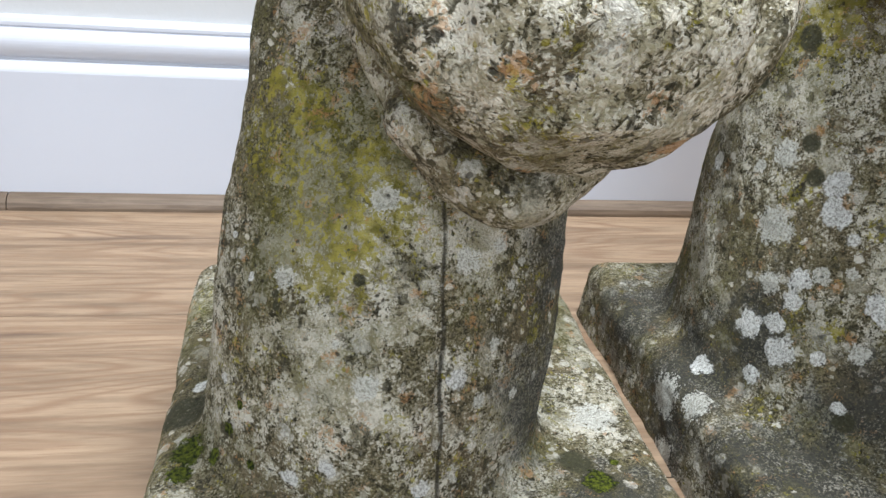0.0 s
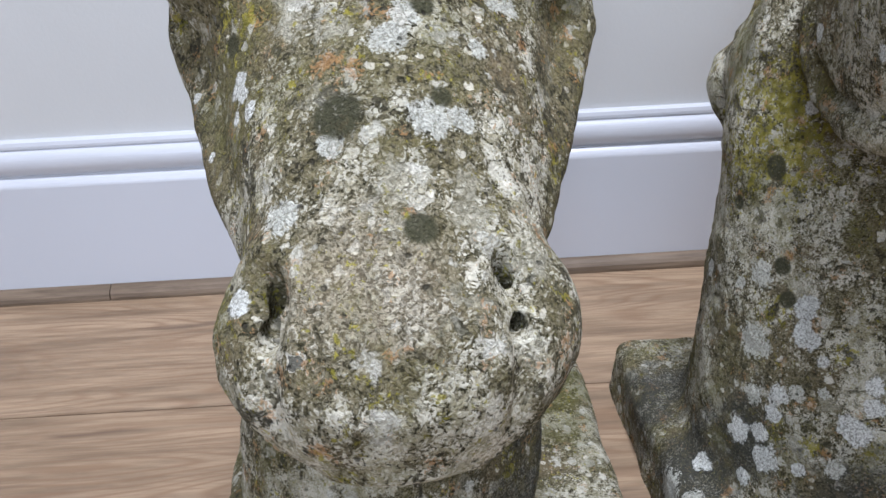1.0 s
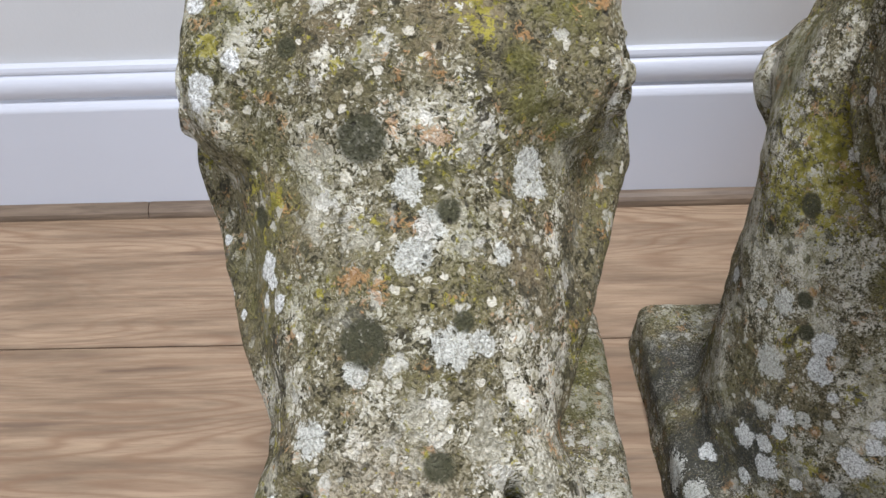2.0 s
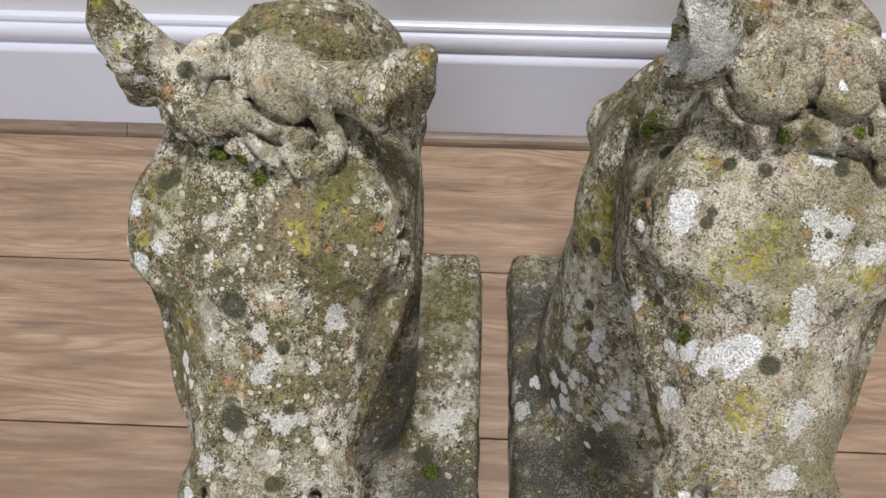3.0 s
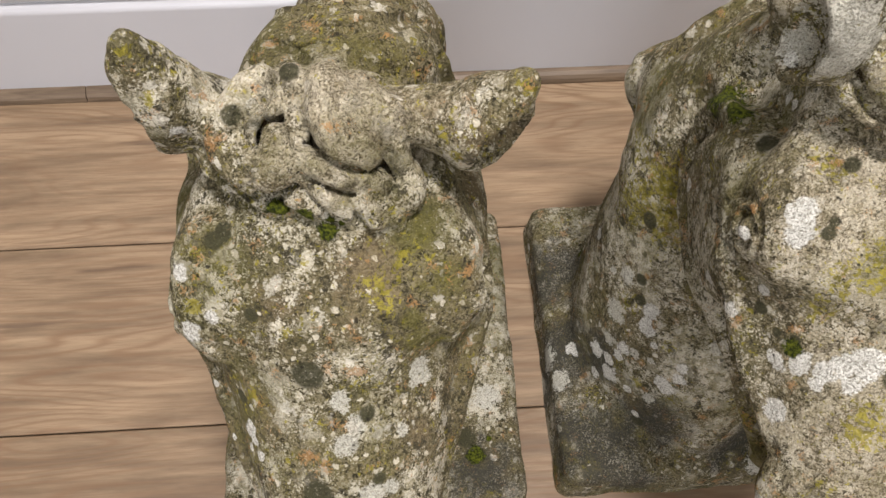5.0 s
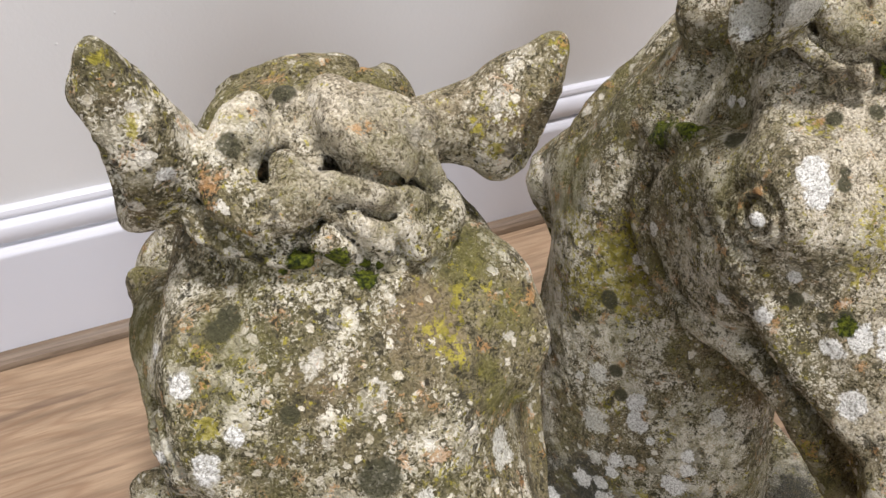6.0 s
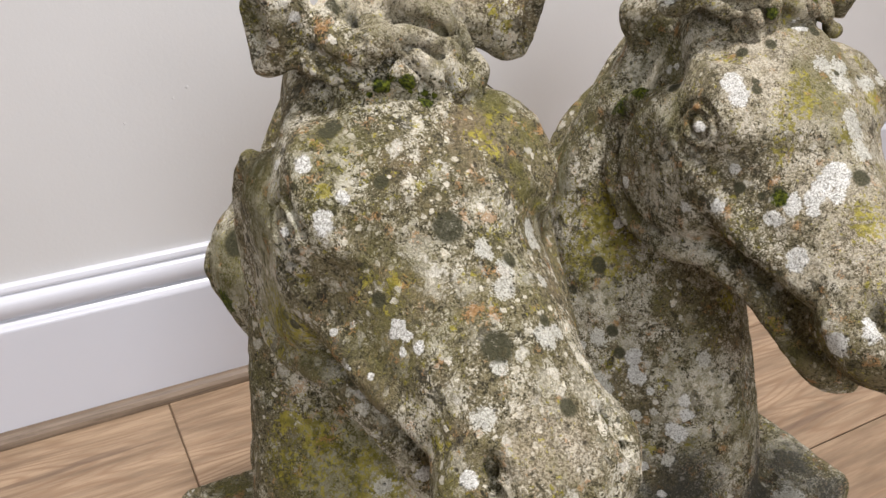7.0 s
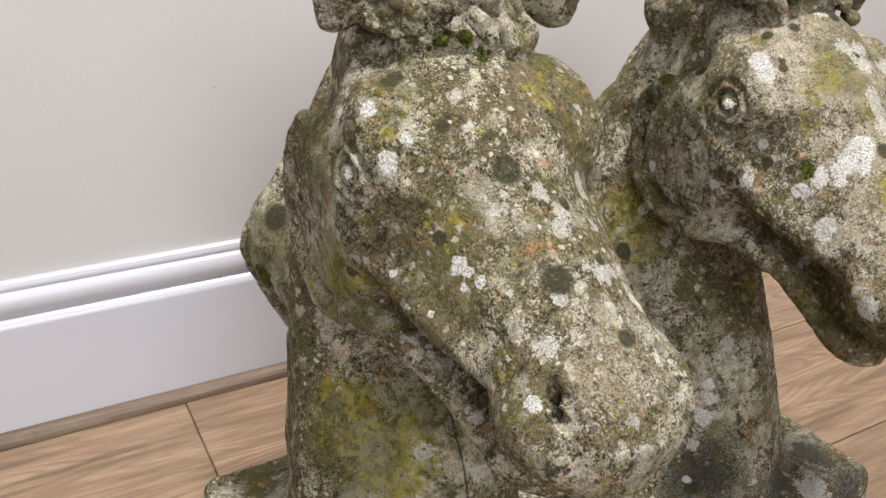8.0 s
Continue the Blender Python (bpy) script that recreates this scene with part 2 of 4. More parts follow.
# ---------------------------------------------------------------- mesh helpers
def part(name, bm, material, parent=None, label=""):
    me = bpy.data.meshes.new(name)
    bm.to_mesh(me)
    bm.free()
    me.materials.append(material)
    ob = new(name, me)
    if parent is not None:
        ob.parent = parent
    if label:
        ob["label"] = label
    return ob


def box(bm, x0, x1, y0, y1, z0, z1, bevel=0.0, segments=1):
    r = bmesh.ops.create_cube(bm, size=1, matrix=Matrix.Translation(((x0 + x1) / 2, (y0 + y1) / 2, (z0 + z1) / 2)) @ Matrix.Diagonal((x1 - x0, y1 - y0, z1 - z0, 1)))
    if bevel:
        edges = list({e for v in r["verts"] for e in v.link_edges})
        bmesh.ops.bevel(bm, geom=edges, offset=bevel, segments=segments, affect="EDGES", profile=0.5)
    return bm


def extrude_profile(bm, pts, x0, x1):
    """A closed profile of (y, z) drawn along x."""
    a = [bm.verts.new((x0, y, z)) for y, z in pts]
    b = [bm.verts.new((x1, y, z)) for y, z in pts]
    n = len(pts)
    for i in range(n):
        bm.faces.new((a[i], a[(i + 1) % n], b[(i + 1) % n], b[i]))
    bm.faces.new(a[::-1])
    bm.faces.new(b)
    bmesh.ops.recalc_face_normals(bm, faces=bm.faces)
    return bm


# ---------------------------------------------------------------- room
X0, X1, Y0, WALL_Y, TOP = -2.2, 2.6, -2.6, 0.742, 2.4
wall_n = tagged(part("wall_north", box(bmesh.new(), X0, X1, WALL_Y, WALL_Y + 0.12, 0, TOP), WALL_PAINT), "pale warm grey painted plaster wall", "wall", kind="structure")
tagged(part("wall_west", box(bmesh.new(), X0 - 0.12, X0, Y0, WALL_Y + 0.12, 0, TOP), WALL_PAINT), "pale warm grey painted plaster wall", "wall", kind="structure")
tagged(part("wall_east", box(bmesh.new(), X1, X1 + 0.12, Y0, WALL_Y + 0.12, 0, TOP), WALL_PAINT), "pale warm grey painted plaster wall", "wall", kind="structure")
tagged(part("wall_south", box(bmesh.new(), X0 - 0.12, X1 + 0.12, Y0 - 0.12, Y0, 0, TOP), WALL_PAINT), "pale warm grey painted plaster wall", "wall", kind="structure")
tagged(part("ceiling", box(bmesh.new(), X0 - 0.12, X1 + 0.12, Y0 - 0.12, WALL_Y + 0.12, TOP, TOP + 0.1), CEILING_PAINT), "plain white painted ceiling", "ceiling", kind="structure")

for nib_x, nib_z, nib_r in ((-0.028, 0.301, 0.0012), (0.019, 0.319, 0.0012), (0.033, 0.328, 0.0016)):
    bm = bmesh.new()
    bmesh.ops.create_icosphere(bm, subdivisions=2, radius=nib_r, matrix=Matrix.Translation((nib_x, WALL_Y, nib_z)) @ Matrix.Diagonal((1, 0.35, 1, 1)))
    part("paint_nib", bm, WALL_PAINT, wall_n)

# skirting board with a torus moulding along its top
FACE = 0.726
prof = [(WALL_Y, 0.0), (FACE, 0.0), (FACE, 0.1205), (FACE + 0.0004, 0.1225), (FACE + 0.0014, 0.1246), (FACE + 0.0030, 0.1268), (FACE + 0.0052, 0.1288), (FACE + 0.0074, 0.1300), (FACE + 0.0082, 0.1310)]
for i in range(15):
    a = -0.46 * math.pi + i / 14 * 0.92 * math.pi
    prof.append((FACE + 0.0090 - 0.0068 * math.cos(a), 0.1432 + 0.0118 * math.sin(a)))
prof += [(FACE + 0.0092, 0.1562), (FACE + 0.0080, 0.1575), (FACE + 0.0080, 0.1600), (FACE + 0.0090, 0.1634), (FACE + 0.0112, 0.1648), (WALL_Y, 0.1650)]
skirt = part("baseboard", extrude_profile(bmesh.new(), prof, X0, X1), WHITE_PAINT)
tagged(skirt, "white gloss painted skirting board with a rounded moulding", "skirting board", kind="structure")

# ---------------------------------------------------------------- stone horses
def lattice_noise(x, y, z, seed):
    """Smooth value noise on a unit lattice, from -1 to 1."""
    table = np.random.RandomState(seed).uniform(-1, 1, (64, 64, 64)).astype(np.float32)
    ix, iy, iz = (np.floor(a).astype(np.int32) for a in (x, y, z))
    fx, fy, fz = x - ix, y - iy, z - iz
    fx, fy, fz = (a * a * (3 - 2 * a) for a in (fx, fy, fz))
    ix, iy, iz = ix & 63, iy & 63, iz & 63
    jx, jy, jz = (ix + 1) & 63, (iy + 1) & 63, (iz + 1) & 63

    def row(yy, zz):
        return table[ix, yy, zz] * (1 - fx) + table[jx, yy, zz] * fx

    return (row(iy, iz) * (1 - fy) + row(jy, iz) * fy) * (1 - fz) + (row(iy, jz) * (1 - fy) + row(jy, jz) * fy) * fz


class Carving:
    """A solid on a grid of signed distances, to which rounded forms are joined and from which others are cut."""

    def __init__(self, lo, hi, cell):
        self.lo, self.cell = np.array(lo), cell
        self.n = np.ceil((np.array(hi) - self.lo) / cell).astype(int) + 1
        self.axes = [(self.lo[i] + cell * np.arange(self.n[i])).astype(np.float32) for i in range(3)]
        self.d = np.full(self.n, 1.0, np.float32)
        self.frame_at, self.turn = np.zeros(3), np.eye(3)

    def within(self, lo, hi):
        s = []
        for i in range(3):
            a = int(np.clip(np.floor((lo[i] - self.lo[i]) / self.cell), 0, self.n[i] - 1))
            b = int(np.clip(np.ceil((hi[i] - self.lo[i]) / self.cell) + 1, a + 1, self.n[i]))
            s.append(slice(a, b))
        x, y, z = np.meshgrid(*[self.axes[i][s[i]] for i in range(3)], indexing="ij", sparse=True)
        return tuple(s), x, y, z

    def to_frame(self, x, y, z):
        o, m = self.frame_at, self.turn
        x, y, z = x - np.float32(o[0]), y - np.float32(o[1]), z - np.float32(o[2])
        m = m.astype(np.float32)
        return [m[i, 0] * x + m[i, 1] * y + m[i, 2] * z for i in range(3)]

    def place(self, p):
        return self.frame_at + np.array(p) @ self.turn

    def blend(self, s, d, k, cut):
        a = self.d[s]
        if cut:
            # cutting: the larger of the solid and the void's outside
            a = -a
            self.d[s] = -(np.minimum(a, d) - k * 0.25 * np.square(np.maximum(k - np.abs(a - d), 0) / k))
            return
        self.d[s] = np.minimum(a, d) - k * 0.25 * np.square(np.maximum(k - np.abs(a - d), 0) / k)

    def ball(self, c, r, k=0.01, cut=False, axis=None):
        """An ellipsoid with the radii r along the axes of the current frame; axis turns its first radius that way."""
        c = np.array(c, float)
        r = np.array(r, float) if np.ndim(r) else np.full(3, float(r))
        w = self.place(c)
        m = r.max() + 2 * k + 0.004
        s, x, y, z = self.within(w - m, w + m)
        q = self.to_frame(x, y, z)
        q = [q[i] - np.float32(c[i]) for i in range(3)]
        if axis is not None:
            a = np.array(axis, float)
            a /= np.linalg.norm(a)
            b = np.cross(a, (0.31, 0.22, 0.92))
            b /= np.linalg.norm(b)
            e = np.cross(a, b)
            q = [sum(np.float32(t[i]) * q[i] for i in range(3)) for t in (a, b, e)]
        l = np.sqrt(sum(np.square(q[i] / np.float32(r[i])) for i in range(3)))
        g = np.sqrt(sum(np.square(q[i] / np.float32(r[i] ** 2)) for i in range(3))) + 1e-6
        self.blend(s, l * (l - 1) / g, k, cut)

    def puck(self, c, radius, half, edge, k=0.006):
        """A round disc across the current frame's first axis, with a rounded rim."""
        w = self.place(c)
        m = max(radius, half) + 2 * k + 0.004
        s, x, y, z = self.within(w - 1.3 * m, w + 1.3 * m)
        q = self.to_frame(x, y, z)
        a = np.sqrt(np.square(q[1] - np.float32(c[1])) + np.square(q[2] - np.float32(c[2]))) - (radius - edge)
        b = np.abs(q[0] - np.float32(c[0])) - (half - edge)
        d = np.sqrt(np.square(np.maximum(a, 0)) + np.square(np.maximum(b, 0))) + np.minimum(np.maximum(a, b), 0) - edge
        self.blend(s, d.astype(np.float32), k, False)

    def top_at(self, s, u, high=0.05, low=-0.13):
        """The height n at which the surface lies over (s, u) of the current frame."""
        for n in np.arange(high, low, -0.0008):
            i = np.rint((self.place((s, u, n)) - self.lo) / self.cell).astype(int)
            if (i >= 0).all() and (i < self.n).all() and self.d[tuple(i)] < 0:
                return n
        return low

    def crease(self, pts, radius, k=0.0030, lift=-0.1):
        """A groove along points (s, u) of the surface, fading at both ends."""
        pts = np.array(pts, float)
        way = np.concatenate([[0], np.cumsum(np.linalg.norm(np.diff(pts, axis=0), axis=1))])
        at = np.linspace(0, way[-1], max(4, int(way[-1] / 0.0022)))
        line = [(s, u, self.top_at(s, u)) for s, u in zip(curve(at, way, pts[:, 0]), curve(at, way, pts[:, 1]))]
        low = np.array([p[2] for p in line])
        low = np.convolve(np.pad(low, 4, mode="edge"), np.hanning(11)[1:-1] / 5, "valid")
        fade = np.clip(np.minimum(at, way[-1] - at) / 0.005, 0.25, 1)
        self.lock([(p[0], p[1], n + lift * radius) for p, n in zip(line, low)], list(radius * fade), k, cut=True)

    def side_at(self, u, n, g, wide=0.100, slim=0.030):
        """How far out the surface lies beside (u, n), towards the side g."""
        for s in np.arange(wide, slim, -0.0008):
            i = np.rint((self.place((g * s, u, n)) - self.lo) / self.cell).astype(int)
            if (i >= 0).all() and (i < self.n).all() and self.d[tuple(i)] < 0:
                return s
        return slim

    def ring(self, u, n, g, wide, tall, radius, sink, turn=(0.0, 2.0), cut=False):
        """A ring on the side g of the head round (u, n), in half turns from one end to the other, sunk into or raised from the surface."""
        pts = []
        for a in np.linspace(turn[0] * math.pi, turn[1] * math.pi, 17):
            pu, pn = u + wide * math.cos(a), n + tall * math.sin(a)
            pts.append((g * (self.side_at(pu, pn, g) - sink), pu, pn))
        ends = 1.0 if turn[1] - turn[0] > 1.9 else 0.4
        self.lock(pts, [ends * radius] + [radius] * 15 + [ends * radius], 0.0010, cut=cut)

    def lock(self, pts, radii, k=0.006, cut=False):
        """A tapering rope through points of the current frame."""
        pts = [np.array(p, float) for p in pts]
        fine, fr = [], []
        n = len(pts)
        for i in range(n - 1):
            p0, p1, p2, p3 = pts[max(i - 1, 0)], pts[i], pts[i + 1], pts[min(i + 2, n - 1)]
            for j in range(4):
                t = j / 4
                fine.append(0.5 * (2 * p1 + (p2 - p0) * t + (2 * p0 - 5 * p1 + 4 * p2 - p3) * t * t + (3 * p1 - p0 - 3 * p2 + p3) * t ** 3))
                fr.append(radii[i] + (radii[i + 1] - radii[i]) * t)
        fine.append(pts[-1])
        fr.append(radii[-1])
        w = np.array([self.place(p) for p in fine])
        m = max(fr) + 2 * k + 0.004
        s, x, y, z = self.within(w.min(0) - m, w.max(0) + m)
        d = None
        for i in range(len(fine) - 1):
            a, b = w[i], w[i + 1] - w[i]
            px, py, pz = x - np.float32(a[0]), y - np.float32(a[1]), z - np.float32(a[2])
            h = np.clip((px * np.float32(b[0]) + py * np.float32(b[1]) + pz * np.float32(b[2])) / np.float32(b @ b + 1e-9), 0, 1)
            e = np.sqrt(np.square(px - h * np.float32(b[0])) + np.square(py - h * np.float32(b[1])) + np.square(pz - h * np.float32(b[2]))) - (fr[i] + (fr[i + 1] - fr[i]) * h)
            d = e if d is None else np.minimum(d, e)
        self.blend(s, d.astype(np.float32), k, cut)

    def roughen(self, size, amount, seed, near=0.02):
        x, y, z = np.meshgrid(*self.axes, indexing="ij", sparse=True)
        m = np.abs(self.d) < near
        i = np.nonzero(m)
        px, py, pz = self.axes[0][i[0]] / size, self.axes[1][i[1]] / size, self.axes[2][i[2]] / size
        self.d[m] += np.float32(amount) * lattice_noise(px, py, pz, seed)

    def mesh(self, name):
        """The surface where the distance is nought, one vertex a crossed cell."""
        d, n = self.d, self.n
        inside = d < 0
        cells = np.zeros(n - 1, np.int8)
        for dx in (0, 1):
            for dy in (0, 1):
                for dz in (0, 1):
                    cells += inside[dx:n[0] - 1 + dx, dy:n[1] - 1 + dy, dz:n[2] - 1 + dz]
        idx = np.argwhere((cells > 0) & (cells < 8))
        number = np.full(n - 1, -1, np.int32)
        number[tuple(idx.T)] = np.arange(len(idx))
        total, count = np.zeros((len(idx), 3)), np.zeros(len(idx))
        corners = [(a, b, c) for a in (0, 1) for b in (0, 1) for c in (0, 1)]
        for a in corners:
            for ax in range(3):
                if a[ax]:
                    continue
                b = list(a)
                b[ax] = 1
                da, db = d[tuple((idx + a).T)], d[tuple((idx + b).T)]
                m = (da < 0) != (db < 0)
                t = np.where(m, da / np.where(m, da - db, 1), 0)
                p = np.repeat(np.array(a, float)[None], len(idx), 0)
                p[:, ax] += t
                total += p * m[:, None]
                count += m
        verts = self.lo + self.cell * (idx + total / count[:, None])
        faces = []
        for ax in range(3):
            o1, o2 = (ax + 1) % 3, (ax + 2) % 3
            lo, hi = [slice(None)] * 3, [slice(None)] * 3
            lo[ax], hi[ax] = slice(0, n[ax] - 1), slice(1, n[ax])
            flip = inside[tuple(lo)] != inside[tuple(hi)]
            e = np.argwhere(flip)
            e = e[(e[:, o1] > 0) & (e[:, o2] > 0) & (e[:, o1] < n[o1] - 1) & (e[:, o2] < n[o2] - 1)]
            out = inside[tuple(lo)][tuple(e.T)]
            q = []
            for s1, s2 in ((1, 1), (0, 1), (0, 0), (1, 0)):
                c = e.copy()
                c[:, o1] -= s1
                c[:, o2] -= s2
                q.append(number[tuple(c.T)])
            q = np.stack(q, 1)
            q[~out] = q[~out][:, ::-1]
            faces.append(q)
        faces = np.concatenate(faces)
        faces = faces[(faces >= 0).all(1)]
        me = bpy.data.meshes.new(name)
        me.vertices.add(len(verts))
        me.vertices.foreach_set("co", verts.ravel())
        me.loops.add(faces.size)
        me.loops.foreach_set("vertex_index", faces.ravel())
        me.polygons.add(len(faces))
        me.polygons.foreach_set("loop_start", np.arange(0, faces.size, 4))
        me.polygons.foreach_set("loop_total", np.full(len(faces), 4))
        me.update(calc_edges=True)
        me.validate()
        me.polygons.foreach_set("use_smooth", np.ones(len(me.polygons), bool))
        return me, verts


def curve(at, xs, ys):
    """A smooth curve through (xs, ys)."""
    xs, ys = np.array(xs, float), np.array(ys, float)
    m = np.gradient(ys, xs)
    i = np.clip(np.searchsorted(xs, at) - 1, 0, len(xs) - 2)
    h = xs[i + 1] - xs[i]
    t = np.clip((at - xs[i]) / h, 0, 1)
    return ((2 * t ** 3 - 3 * t ** 2 + 1) * ys[i] + (t ** 3 - 2 * t ** 2 + t) * h * m[i] + (-2 * t ** 3 + 3 * t ** 2) * ys[i + 1] + (t ** 3 - t ** 2) * h * m[i + 1]).astype(np.float32)


CELL = 0.0015


def spot_field(verts, spots):
    """For each vertex: 1 in the middle of the nearest spot, 0 at its rim, down to -1 outside. A spot is x, y, z, radius, and sits on the surface nearest to it."""
    best = np.full(len(verts), -1.0)
    for x, y, z, r in spots:
        far = np.linalg.norm(verts - (x, y, z), axis=1)
        at = verts[far.argmin()]
        best = np.maximum(best, 1 - np.linalg.norm(verts - at, axis=1) / r)
    return best


def left_hair(c):
    """A long curl beside the parting, a thick lobe over the brow, a roll under it and a short fringe."""
    c.ball((0.024, -0.082, -0.046), (0.030, 0.024, 0.020), 0.010)
    c.ball((-0.014, -0.070, -0.003), 0.008, 0.004)
    c.ball((0.014, -0.097, -0.056), (0.020, 0.014, 0.014), 0.002)
    c.ball((0.014, -0.084, -0.035), (0.024, 0.010, 0.011), 0.0015)
    c.ball((0.029, -0.094, -0.060), (0.015, 0.016, 0.018), 0.002)
    c.ball((0.002, -0.064, -0.021), (0.036, 0.022, 0.012), 0.006)
    c.ball((0.001, -0.034, -0.009), (0.036, 0.013, 0.009), 0.006)
    for pts, radii in (
            ([(-0.034, -0.040, -0.003), (-0.025, -0.0325, 0.001), (-0.0145, -0.0270, 0.0015)], [0.0038, 0.0047, 0.0032]),
            ([(-0.022, -0.0400, 0.003), (-0.0105, -0.0335, 0.005), (-0.0015, -0.0260, 0.004)], [0.0038, 0.0052, 0.0032]),
            ([(-0.003, -0.0420, 0.006), (0.0050, -0.0345, 0.0075), (0.0120, -0.0235, 0.004)], [0.0043, 0.0052, 0.0032]),
            ([(0.012, -0.0370, 0.006), (0.0195, -0.0290, 0.005), (0.0245, -0.0185, 0.002)], [0.0043, 0.0049, 0.0032]),
            ([(0.024, -0.0330, 0.002), (0.0300, -0.0250, 0.000), (0.0330, -0.0165, -0.002)], [0.0043, 0.0047, 0.0028]),
            ([(-0.018, -0.079, 0.000), (-0.0245, -0.070, 0.004), (-0.0315, -0.0585, 0.004), (-0.0290, -0.0475, 0.007), (-0.0200, -0.0430, 0.009), (-0.0130, -0.0480, 0.010), (-0.0125, -0.0565, 0.008)], [0.0069, 0.0090, 0.0096, 0.0096, 0.0096, 0.0087, 0.0062]),
            ([(-0.006, -0.080, 0.000), (-0.0040, -0.068, 0.004), (-0.0035, -0.058, 0.004)], [0.0056, 0.0067, 0.0047]),
            ([(0.008, -0.077, 0.003), (0.0110, -0.066, 0.010), (0.0150, -0.0560, 0.0125), (0.0220, -0.0500, 0.009)], [0.0085, 0.0121, 0.0122, 0.0080]),
            ([(-0.0110, -0.0440, 0.006), (-0.0040, -0.0490, 0.009), (0.0020, -0.0475, 0.0115), (0.0095, -0.0430, 0.0115), (0.0195, -0.0390, 0.008), (0.0290, -0.0350, 0.003)], [0.0032, 0.0050, 0.0055, 0.0055, 0.0053, 0.0032]),
            ([(0.019, -0.074, -0.001), (0.0285, -0.0650, 0.004), (0.0380, -0.0590, 0.002)], [0.0075, 0.0083, 0.0075]),
            ([(0.024, -0.0560, 0.005), (0.0320, -0.0500, 0.003), (0.0365, -0.0420, -0.001)], [0.0056, 0.0064, 0.0047]),
            ([(0.0385, -0.0380, -0.005), (0.0385, -0.0300, -0.003), (0.0365, -0.0245, -0.004)], [0.0056, 0.0075, 0.0052]),
            ([(-0.043, -0.056, -0.008), (-0.0405, -0.0460, -0.004), (-0.0340, -0.0390, -0.001), (-0.0270, -0.0385, 0.000)], [0.0056, 0.0067, 0.0058, 0.0028])):
        c.lock(pts, radii, 0.0008)
    for pts, radius in (
            ([(0.0480, -0.1120), (0.0510, -0.0960), (0.0560, -0.0830), (0.0590, -0.0750)], 0.0045),
            ([(0.0020, -0.0960), (0.0280, -0.0990), (0.0480, -0.1000)], 0.0042),
            ([(-0.034, -0.080), (-0.015, -0.086), (0.004, -0.085), (0.022, -0.083), (0.037, -0.075)], 0.0041),
            ([(-0.009, -0.078), (-0.0055, -0.066), (-0.0035, -0.056), (-0.0010, -0.0500)], 0.0040),
            ([(-0.043, -0.050), (-0.036, -0.0400), (-0.024, -0.0325), (-0.0125, -0.0345), (-0.0060, -0.0405)], 0.0037),
            ([(0.001, -0.056), (0.0090, -0.0480), (0.0185, -0.0440), (0.0280, -0.0430)], 0.0036),
            ([(-0.006, -0.0420), (0.0050, -0.0370), (0.0160, -0.0325), (0.0280, -0.0290)], 0.0033),
            ([(0.018, -0.070), (0.0255, -0.0590), (0.0300, -0.0500), (0.0320, -0.0420)], 0.0036),
            ([(-0.035, -0.073), (-0.0415, -0.0620), (-0.0400, -0.0520)], 0.0037),
            ([(-0.0230, -0.0660), (-0.0220, -0.0580), (-0.0205, -0.0520)], 0.0029),
            ([(-0.024, -0.075), (-0.0265, -0.0640), (-0.0310, -0.0520), (-0.0250, -0.0420)], 0.0019),
            ([(0.006, -0.076), (0.0090, -0.0640), (0.0130, -0.0530)], 0.0019),
            ([(0.013, -0.078), (0.0170, -0.0660), (0.0215, -0.0560)], 0.0019),
            ([(0.0310, -0.037), (0.0300, -0.0270), (0.0290, -0.0190)], 0.0020),
            ([(-0.025, -0.038), (-0.0150, -0.0310), (-0.0080, -0.0235)], 0.0017),
            ([(-0.008, -0.040), (0.0000, -0.0330), (0.0060, -0.0240)], 0.0017),
            ([(0.008, -0.036), (0.0150, -0.0280), (0.0190, -0.0190)], 0.0017),
            ([(-0.031, -0.0215), (-0.0160, -0.0215), (-0.0030, -0.0195), (0.0115, -0.0160), (0.0250, -0.0120)], 0.0022),
            ([(-0.024, -0.094), (-0.0050, -0.0890), (0.0160, -0.0940), (0.0300, -0.0860)], 0.0033)):
        c.crease(pts, radius)


